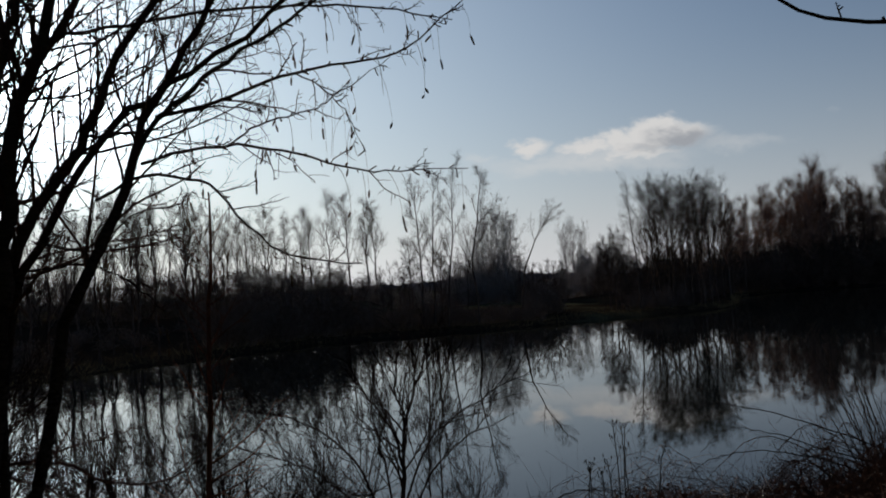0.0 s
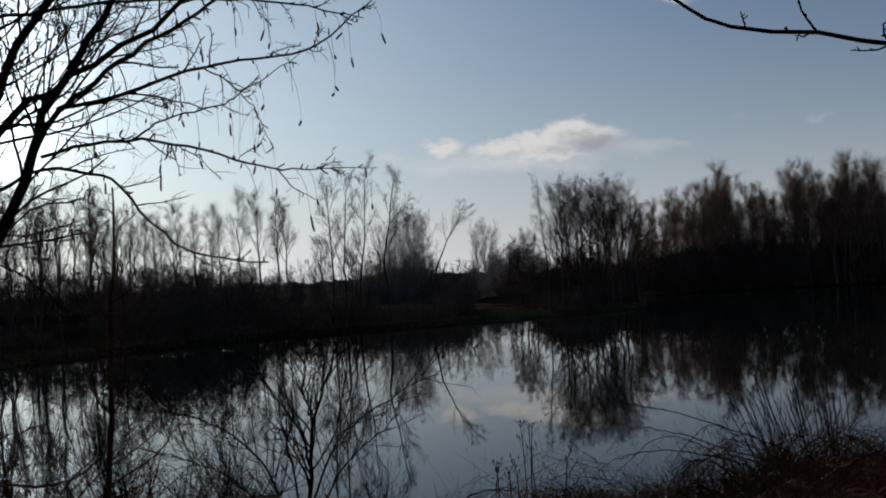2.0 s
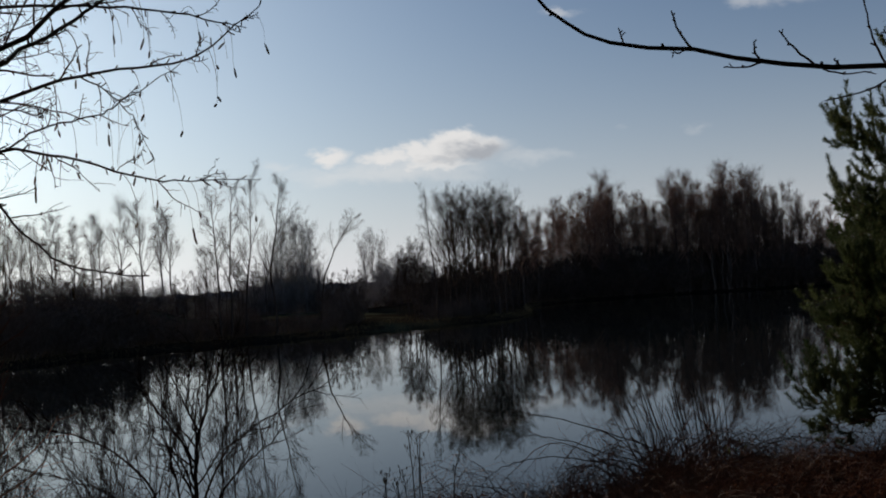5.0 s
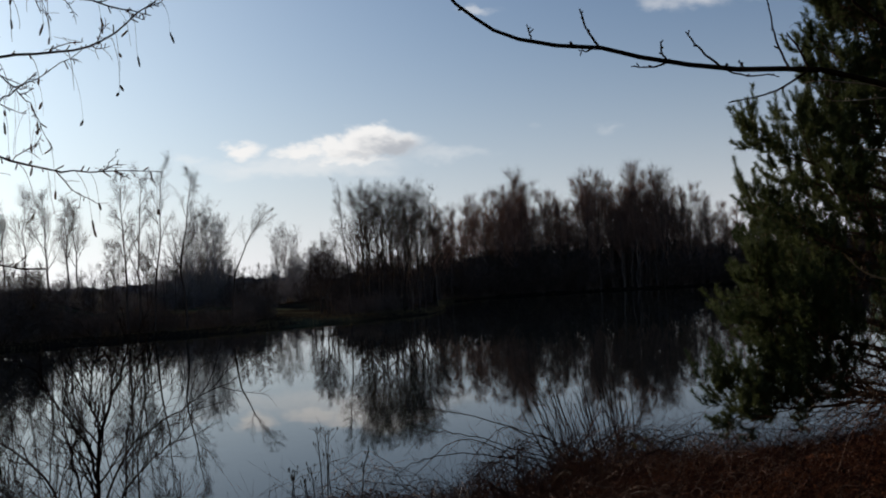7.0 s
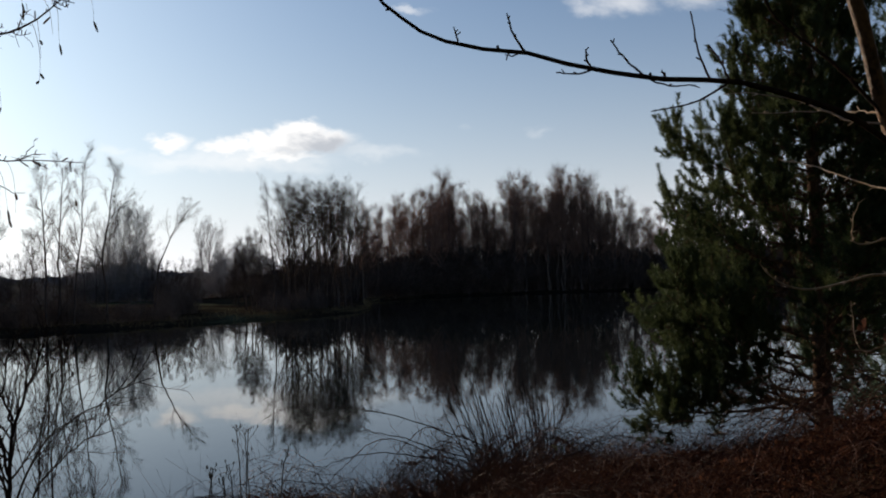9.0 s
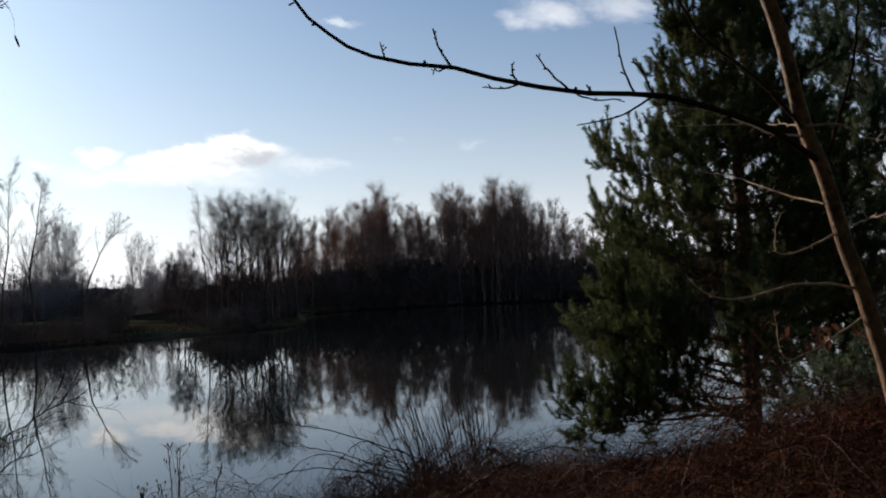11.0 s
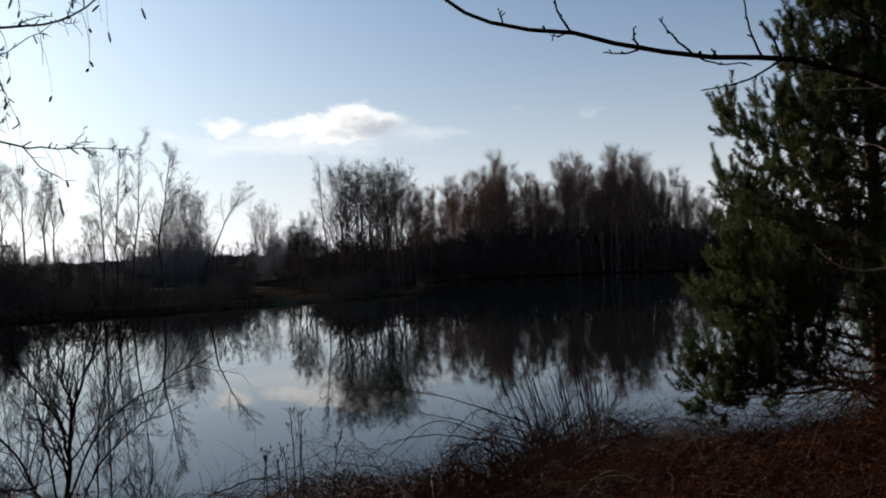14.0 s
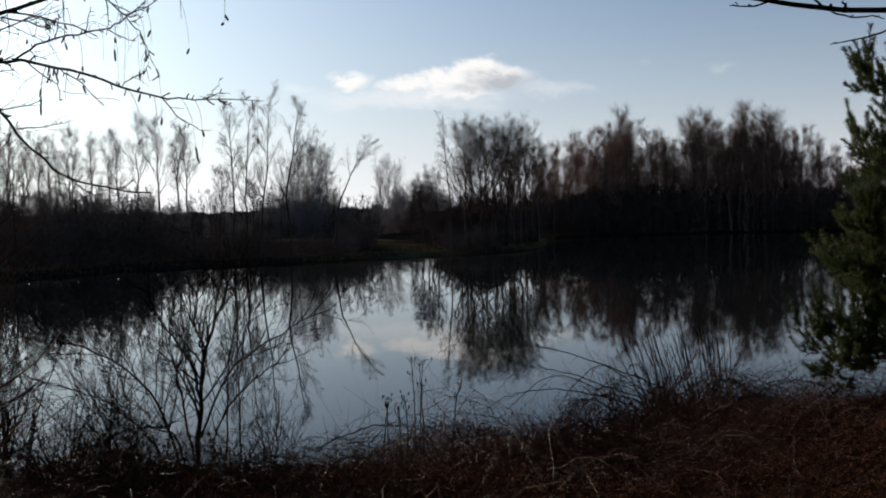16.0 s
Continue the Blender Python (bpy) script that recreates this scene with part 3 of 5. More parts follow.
    for k, (x, y, top) in enumerate([(-21.2, 136.0, 13.1), (-9.3, 137.0, 13.9), (-11.7, 139.0, 14.8), (-8.5, 140.0, 13.5), (-14.2, 139.0, 14.4), (-16.3, 138.0, 13.5), (-17.6, 140.0, 13.0), (-19.1, 137.0, 12.7), (-21.5, 136.0, 12.8), (-23.2, 137.7, 12.4), (-23.3, 133.6, 12.5), (-24.8, 135.4, 12.0), (-25.2, 131.3, 12.4), (-25.9, 125.0, 12.5), (-27.6, 126.7, 12.7), (-27.1, 118.5, 13.3), (-29.8, 122.0, 13.3), (-29.2, 113.9, 12.5), (-31.3, 115.5, 12.0), (-30.9, 109.3, 12.0), (-33.9, 112.7, 12.2), (-31.8, 100.8, 11.1), (-34.9, 103.9, 11.8), (-33.2, 94.0, 10.8), (-34.3, 91.4, 11.2), (-35.2, 87.9, 11.0), (-22.5, 98.0, 9.6), (-25.0, 92.0, 9.8), (-20.5, 104.0, 9.4), (-27.5, 84.0, 9.6), (-24.0, 80.0, 8.2), (-29.5, 78.0, 9.4)]):
        stand(poplar[k % 4], x, y, (top - float(ground_height(x, y))) / 10.2, rng.uniform(0, 360), rng.uniform(0.75, 1.0))
    # broom-shaped clumps far behind the bank, in the colour paled for haze
    broom = [far_tree("broom_tree", "bare broom-shaped tree with many upright stems far behind the bank", 61 + k, upright(6.0, 0.06, rng), 0.10, "broom trees behind the bank", 17, 0.10, 0.72, 0.50, (10, 26), 0.05, (6, 6, 5), 0.6, 0.0030, HAZE_PALED_TWIG, HAZE_PALED_TWIG) for k in range(2)]
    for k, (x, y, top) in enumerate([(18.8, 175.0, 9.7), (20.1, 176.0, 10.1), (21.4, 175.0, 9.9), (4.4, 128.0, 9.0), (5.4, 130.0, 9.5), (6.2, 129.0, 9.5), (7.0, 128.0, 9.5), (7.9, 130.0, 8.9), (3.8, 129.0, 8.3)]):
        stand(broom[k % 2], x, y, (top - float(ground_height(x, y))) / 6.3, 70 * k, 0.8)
    fan = [far_tree("young_bare_tree", "slight young bare tree rising out of the scrub", 65 + k, upright(5.0, 0.10, rng), 0.05, "young trees in the scrub", 13, 0.2, 0.42, 0.55, (18, 38), 0.08, (5, 6, 5), 0.4, 0.0022) for k in range(2)]
    for k, (x, y, top) in enumerate([(6.3, 87.0, 3.9), (6.8, 87.0, 4.4), (7.5, 88.0, 4.1), (7.9, 87.0, 4.6), (8.8, 89.0, 3.9), (-4.6, 112.0, 5.8), (-3.3, 112.0, 6.4), (-1.7, 78.0, 4.6), (-1.2, 79.0, 4.8), (-0.0, 110.0, 6.1), (-5.6, 115.0, 5.5), (-4.1, 112.0, 4.8), (-6.5, 116.0, 5.2), (13.2, 95.0, 4.7), (13.0, 96.0, 4.2), (7.4, 112.0, 4.2), (2.0, 104.0, 6.5), (1.1, 104.0, 5.8), (13.0, 90.0, 5.7), (13.9, 91.0, 6.2), (-10.5, 80.0, 6.0), (-8.5, 84.0, 5.4), (-14.6, 63.5, 8.4), (-15.8, 61.5, 9.2), (-16.8, 60.2, 8.0), (-17.6, 57.0, 9.0), (-18.6, 55.5, 8.2), (-19.6, 53.0, 8.8), (-13.4, 66.0, 7.6), (-17.2, 63.0, 9.4), (-20.5, 58.0, 9.2), (-19.0, 64.0, 9.0), (-15.2, 68.0, 8.4), (-22.0, 52.0, 8.6)]):
        stand(fan[k % 2], x, y, (top - float(ground_height(x, y))) / 5.2, 50 * k, 0.85)
    for ob in (*poplar, *broom, *fan):
        drop_first(ob)


def build_far_scrub():
    rng = np.random.default_rng(8)
    scrub = [bush("bare_scrub_bush", "dense grey-brown bare bush at the foot of the far trees", 71 + k, 4.0, 1.5, 10, (8, 6, 6), 0.0050, 0.45, "scrub on the far bank", SCRUB_TWIG) for k in range(3)]
    hazy = [bush("hazy_scrub_bush", "bare thicket behind the far bank, paled to imitate haze", 91 + k, 4.0, 1.5, 10, (8, 6, 6), 0.0056, 0.5, "thickets behind the far bank", HAZE_PALED_TWIG) for k in range(2)]
    dark = [bush("dark_scrub_bush", "dense far-bank undergrowth bush, twigs coloured dark to stand for shade", 75 + k, 4.0, 1.7, 12, (8, 6, 6), 0.0075, 0.5, "dark undergrowth of the far bank", SHADE_TWIG) for k in range(3)]
    low_scrub = [bush("low_scrub_bush", "low dark tangled bush on the rough far slope", 81 + k, 4.0, 2.4, 10, (6, 5, 5), 0.014, 0.5, "low scrub on the far slope", SCRUB_TWIG, (25, 80), 0.03) for k in range(2)]
    i = 0
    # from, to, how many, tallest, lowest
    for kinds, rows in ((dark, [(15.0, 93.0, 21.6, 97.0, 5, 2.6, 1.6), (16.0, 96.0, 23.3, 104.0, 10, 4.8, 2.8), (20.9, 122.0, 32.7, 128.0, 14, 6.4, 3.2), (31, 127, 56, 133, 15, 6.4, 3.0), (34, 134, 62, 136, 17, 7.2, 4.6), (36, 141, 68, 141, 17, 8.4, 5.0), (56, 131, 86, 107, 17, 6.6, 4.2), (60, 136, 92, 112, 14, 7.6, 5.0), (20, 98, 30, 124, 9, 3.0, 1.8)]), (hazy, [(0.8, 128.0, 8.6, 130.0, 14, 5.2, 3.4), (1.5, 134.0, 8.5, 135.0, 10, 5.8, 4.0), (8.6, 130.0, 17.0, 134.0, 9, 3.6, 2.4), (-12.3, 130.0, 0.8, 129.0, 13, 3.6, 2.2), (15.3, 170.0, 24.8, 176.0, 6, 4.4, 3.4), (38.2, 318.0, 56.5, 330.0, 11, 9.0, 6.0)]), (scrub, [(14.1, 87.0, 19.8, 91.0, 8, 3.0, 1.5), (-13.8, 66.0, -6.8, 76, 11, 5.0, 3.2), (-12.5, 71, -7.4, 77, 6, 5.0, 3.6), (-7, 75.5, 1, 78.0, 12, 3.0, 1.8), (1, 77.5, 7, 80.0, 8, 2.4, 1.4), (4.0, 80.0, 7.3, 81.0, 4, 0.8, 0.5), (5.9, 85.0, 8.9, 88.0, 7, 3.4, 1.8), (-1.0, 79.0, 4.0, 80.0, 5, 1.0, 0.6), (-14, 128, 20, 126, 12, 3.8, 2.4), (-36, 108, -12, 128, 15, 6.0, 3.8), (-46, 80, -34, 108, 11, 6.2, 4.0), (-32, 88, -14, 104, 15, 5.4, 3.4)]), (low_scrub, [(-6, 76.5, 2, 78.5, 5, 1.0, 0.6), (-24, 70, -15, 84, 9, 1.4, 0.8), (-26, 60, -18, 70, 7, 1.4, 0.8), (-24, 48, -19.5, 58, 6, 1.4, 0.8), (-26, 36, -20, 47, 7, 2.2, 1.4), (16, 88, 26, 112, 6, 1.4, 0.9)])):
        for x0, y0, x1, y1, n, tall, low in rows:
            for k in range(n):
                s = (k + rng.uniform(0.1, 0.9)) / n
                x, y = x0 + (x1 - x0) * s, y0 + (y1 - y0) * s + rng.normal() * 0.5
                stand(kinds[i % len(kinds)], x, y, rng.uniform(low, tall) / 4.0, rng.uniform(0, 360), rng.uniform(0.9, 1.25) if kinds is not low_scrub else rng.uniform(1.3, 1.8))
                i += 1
    for ob in (*scrub, *dark, *hazy, *low_scrub):
        drop_first(ob)


def build_distant_woods():
    """A low wooded ridge behind the fields: rows of rounded treetops."""
    rng = np.random.default_rng(3)
    a = np.radians(np.arange(-48, 52, 0.12))
    top = 5.6 + 0.3 * np.sin(a * 9 + 1) + 0.3 * np.sin(a * 31) + 0.3 * np.sin(a * 83 + 1) + 0.3 * np.sin(a * 190) + rng.normal(size=len(a)) * 0.3 + (3.0 + 1.6 * np.sin(a * 57) + 1.2 * np.sin(a * 131 + 2) + rng.normal(size=len(a)) * 1.1) * ease((a - 0.235) / 0.05)
    g = Geo()
    rows = [(400, 0.0), (404, 0.62), (412, 0.93), (424, 1.0), (450, 0.4)]
    V = np.stack([np.stack([r * np.sin(a), r * np.cos(a), 1.0 + (top - 1.0) * k + rng.normal(size=len(a)) * 0.2 * (k > 0)], -1) for r, k in rows])
    i = np.arange(V.shape[0] * V.shape[1]).reshape(V.shape[:2])
    g.add(V, np.stack([i[:-1, :-1], i[:-1, 1:], i[1:, 1:], i[1:, :-1]], -1).reshape(-1, 4))
    tagged(part("backdrop", g, FAR_WOOD), "low dark wooded ridge far behind the fields", "woods", kind="structure")


FAR_WOOD = material("distant_bare_woods", (0.06, 0.058, 0.058), (0.12, 0.115, 0.11), 0.95, 0.3)
def build_unseen_sky_block():
    """An unseen dark wall added behind the camera to cut the sky's fill light."""
    rng = np.random.default_rng(4)
    a = np.radians(np.arange(66, 312, 3.0))
    rows = [(6.0, 0.0), (6.2, 0.35), (6.8, 0.7), (7.8, 1.0), (9.5, 0.8)]
    top = 9.0 + rng.normal(size=len(a)) * 0.8
    V = np.stack([np.stack([r * 1.2 * np.sin(a), r * np.cos(a), 1.2 + top * k], -1) + rng.normal(size=(len(a), 3)) * 0.25 for r, k in rows])
    i = np.arange(V.shape[0] * V.shape[1]).reshape(V.shape[:2])
    g = Geo().add(V, np.stack([i[:-1, :-1], i[:-1, 1:], i[1:, 1:], i[1:, :-1]], -1).reshape(-1, 4))
    tagged(part("backdrop", g, NEEDLES), "unseen dark wall added behind the camera to block sky light", "woods", kind="structure")


build_unseen_sky_block()
build_far_wood()
build_far_scrub()
build_distant_woods()


# ---- the birch beside the camera ----
def limb(points, r0, r1, n=14, wiggle=0.0, rng=None):
    P = spline(points, n)
    if wiggle:
        P[:, 1:-1] += rng.normal(size=P[:, 1:-1].shape) * wiggle
    return P, taper(r0, r1, n)


def droop(P, R, rng, count, span, size, n=6, least=0.0013):
    """Fine hanging twigs."""
    return grow(P, R, rng, count, span, 1.0, (40, 90), -0.55, 0.07, n, 0.35, 0.5, least, 0.1, size)


def catkin_mesh(C, rng, length=0.027, r=0.0038):
    """Hanging spindles at the places C."""
    K = len(C)
    z = np.array([0, 0.2, 0.6, 0.9, 1.0])
    P = C[:, None] + np.array([0, 0, -1.0]) * (z[None] * rng.uniform(0.7, 1.2, (K, 1)) * length)[..., None] + rng.normal(size=(K, 1, 3)) * 0.25 * length * z[None, :, None]
    R = np.repeat(np.array([[0.25, 0.8, 1.0, 0.7, 0.15]]) * r, K, 0)
    return P, R


def build_birch():
    rng = np.random.default_rng(21)
    tree = thing("birch_tree", "bare multi-stemmed birch with drooping twigs and brown catkins", "tree")
    stems = [
        ([(-1.676, 4.000, 2.330), (-1.592, 4.017, 2.921), (-1.554, 4.033, 3.322), (-1.521, 4.050, 3.689), (-1.432, 4.067, 3.934), (-1.357, 4.083, 4.182), (-1.274, 4.100, 4.475)], 0.04, 0.018),
        ([(-1.698, 4.100, 2.312), (-1.632, 4.129, 3.001), (-1.499, 4.157, 3.367), (-1.351, 4.186, 3.571), (-1.277, 4.214, 3.740), (-1.166, 4.243, 3.974), (-1.009, 4.271, 4.231), (-0.859, 4.300, 4.493)], 0.03, 0.013),
        ([(-1.460, 3.900, 2.336), (-1.316, 3.925, 2.986), (-1.202, 3.950, 3.235), (-1.097, 3.975, 3.470), (-1.056, 4.000, 3.611), (-0.940, 4.025, 3.811), (-0.844, 4.050, 3.984), (-0.757, 4.075, 4.161), (-0.655, 4.100, 4.392)], 0.026, 0.01),
        ([(-1.844, 4.300, 2.710), (-1.741, 4.340, 3.351), (-1.637, 4.380, 3.756), (-1.576, 4.420, 3.949), (-1.468, 4.460, 4.131), (-1.368, 4.500, 4.340)], 0.034, 0.015),
        ([(-1.676, 4.200, 2.291), (-1.599, 4.150, 2.998), (-1.463, 4.100, 3.258), (-1.313, 4.050, 3.450), (-1.166, 4.000, 3.618), (-1.027, 3.950, 3.712), (-0.851, 3.900, 3.802), (-0.639, 3.850, 3.896), (-0.448, 3.800, 4.046)], 0.022, 0.008),
        ([(-1.822, 4.200, 3.138), (-1.690, 4.200, 3.658), (-1.610, 4.200, 3.973), (-1.510, 4.200, 4.266)], 0.03, 0.02),
    ]
    boughs = [
        ([(-1.090, 3.950, 3.477), (-0.978, 3.900, 3.632), (-0.895, 3.850, 3.678), (-0.773, 3.800, 3.758), (-0.634, 3.750, 3.835), (-0.500, 3.700, 3.891), (-0.378, 3.650, 3.955), (-0.259, 3.600, 4.017)], 0.011, 0.004),
        ([(-1.025, 3.900, 3.497), (-0.842, 3.793, 3.519), (-0.651, 3.686, 3.508), (-0.489, 3.579, 3.470), (-0.338, 3.471, 3.405), (-0.194, 3.364, 3.363), (-0.073, 3.257, 3.344), (0.084, 3.150, 3.329)], 0.0065, 0.001),
        ([(-0.957, 3.900, 3.660), (-0.745, 3.829, 3.680), (-0.557, 3.757, 3.726), (-0.451, 3.686, 3.738), (-0.259, 3.614, 3.745), (-0.110, 3.543, 3.742), (0.003, 3.471, 3.805), (0.115, 3.400, 3.875)], 0.0075, 0.0016),
        ([(-0.691, 3.750, 3.519), (-0.573, 3.688, 3.574), (-0.387, 3.625, 3.605), (-0.297, 3.562, 3.638), (-0.126, 3.500, 3.731)], 0.0038, 0.0012),
        ([(-1.189, 3.900, 3.380), (-0.999, 3.829, 3.449), (-0.877, 3.757, 3.424), (-0.751, 3.686, 3.388), (-0.651, 3.614, 3.277), (-0.538, 3.543, 3.167), (-0.425, 3.471, 3.118), (-0.247, 3.400, 3.090)], 0.0065, 0.0022),
        ([(-1.351, 4.100, 4.019), (-1.023, 4.000, 4.015), (-0.700, 3.900, 4.020), (-0.394, 3.800, 3.985), (-0.198, 3.700, 3.943), (-0.031, 3.600, 3.883), (0.075, 3.500, 3.834)], 0.0075, 0.0014),
        ([(-0.441, 3.600, 3.721), (-0.368, 3.575, 3.672), (-0.306, 3.550, 3.613), (-0.264, 3.525, 3.540), (-0.219, 3.500, 3.435)], 0.0028, 0.0008),
        ([(-0.080, 3.200, 3.342), (-0.054, 3.200, 3.364), (-0.026, 3.200, 3.400)], 0.0016, 0.0008),
        ([(-1.278, 4.100, 3.639), (-1.031, 4.025, 3.629), (-0.809, 3.950, 3.688), (-0.619, 3.875, 3.654), (-0.579, 3.800, 3.630)], 0.0055, 0.0014),
        ([(-1.356, 4.200, 3.573), (-1.081, 4.150, 3.707), (-0.960, 4.100, 3.774), (-0.844, 4.050, 3.974), (-0.729, 4.000, 4.037)], 0.006, 0.002),
        ([(-1.448, 4.000, 3.253), (-1.269, 4.000, 3.221), (-1.082, 4.000, 3.330), (-0.940, 4.000, 3.351), (-0.897, 4.000, 3.389)], 0.0055, 0.0015),
        ([(-1.556, 4.200, 3.799), (-1.343, 4.133, 3.795), (-1.049, 4.067, 3.867), (-0.925, 4.000, 3.968)], 0.006, 0.0015),
        ([(-1.473, 4.000, 3.154), (-1.272, 4.000, 3.161), (-1.115, 4.000, 3.091), (-0.982, 4.000, 2.962)], 0.005, 0.0015),
        ([(-1.461, 4.200, 3.984), (-1.207, 4.133, 3.996), (-1.017, 4.067, 4.072), (-0.917, 4.000, 4.110)], 0.006, 0.002),
    ]
    twigs, fine, hang, cat = Geo(), Geo(), Geo(), []
    for pts, r0, r1 in stems:
        P, R = limb(pts, r0 * 0.88, r1 * 0.88, 18, 0.008, rng)
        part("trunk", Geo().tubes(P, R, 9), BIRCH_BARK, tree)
        P1, R1 = grow(P, R, rng, 18, (0.15, 1.0), 1.0, (18, 55), 0.02, 0.09, 9, 0.30, 0.35, 0.0036, 0.55, 0.80)
        P2, R2 = grow(P1, R1, rng, 7, (0.15, 1.0), 0.34, (25, 60), 0.03, 0.15, 6, 0.6, 0.55, 0.0019, 0.3)
        P3, R3 = grow(P2, R2, rng, 5, (0.1, 1.0), 0.55, (30, 70), -0.08, 0.20, 5, 0.5, 0.6, 0.0010, 0.3)
        twigs.tubes(P1, R1, 4), twigs.tubes(P2, R2, 3), fine.tubes(P3, R3, 3)
        h, hr = droop(P2, R2, rng, 1, (0.5, 1.0), 0.12)
        hang.tubes(h[::4], hr[::4], 3)
        cat.append(h[::8, -1])
    for pts, r0, r1 in boughs:
        P, R = limb(pts, r0, r1, 22, 0.003, rng)
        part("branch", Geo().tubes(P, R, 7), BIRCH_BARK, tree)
        if r0 < 0.002:
            continue
        P1, R1 = grow(P, R, rng, 7, (0.12, 0.97), 1.0, (20, 55), 0.02, 0.15, 8, 0.55, 0.45, 0.0020, 0.85, 0.30 if r0 > 0.004 else 0.12)
        P2, R2 = grow(P1, R1, rng, 4 if r0 > 0.004 else 2, (0.15, 1.0), 0.45, (30, 70), -0.05, 0.20, 5, 0.5, 0.6, 0.0011, 0.3)
        twigs.tubes(P1, R1, 4), fine.tubes(P2, R2, 3)
        # short knobbly spurs
        s, sr = grow(P, R, rng, 1 + int(16 * math.dist(pts[0], pts[-1])), (0.1, 1.0), 1.0, (40, 80), 0.03, 0.1, 3, 0.6, 0.9, 0.0021, 0.0, 0.024)
        twigs.tubes(s, sr, 4)
        s, sr = grow(P1, R1, rng, 5 if r0 > 0.004 else 2, (0.1, 1.0), 1.0, (35, 80), 0.03, 0.1, 3, 0.8, 0.9, 0.0016, 0.0, 0.014)
        twigs.tubes(s, sr, 4)
        h, hr = droop(P, R, rng, 7, (0.3, 1.0), 0.17, 9, 0.0007)
        hang.tubes(h, hr, 3)
        cat += [h[::2, -1], h[::4, -2], h[::5, 5]]
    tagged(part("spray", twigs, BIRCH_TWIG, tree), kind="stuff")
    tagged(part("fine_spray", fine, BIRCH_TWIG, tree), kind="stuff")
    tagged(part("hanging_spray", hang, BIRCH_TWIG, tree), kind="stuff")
    P, R = catkin_mesh(np.concatenate(cat), rng)
    for k in range(len(P)):
        part("catkin", Geo().tubes(P[k:k + 1], R[k:k + 1], 6), CATKIN, tree)


build_birch()


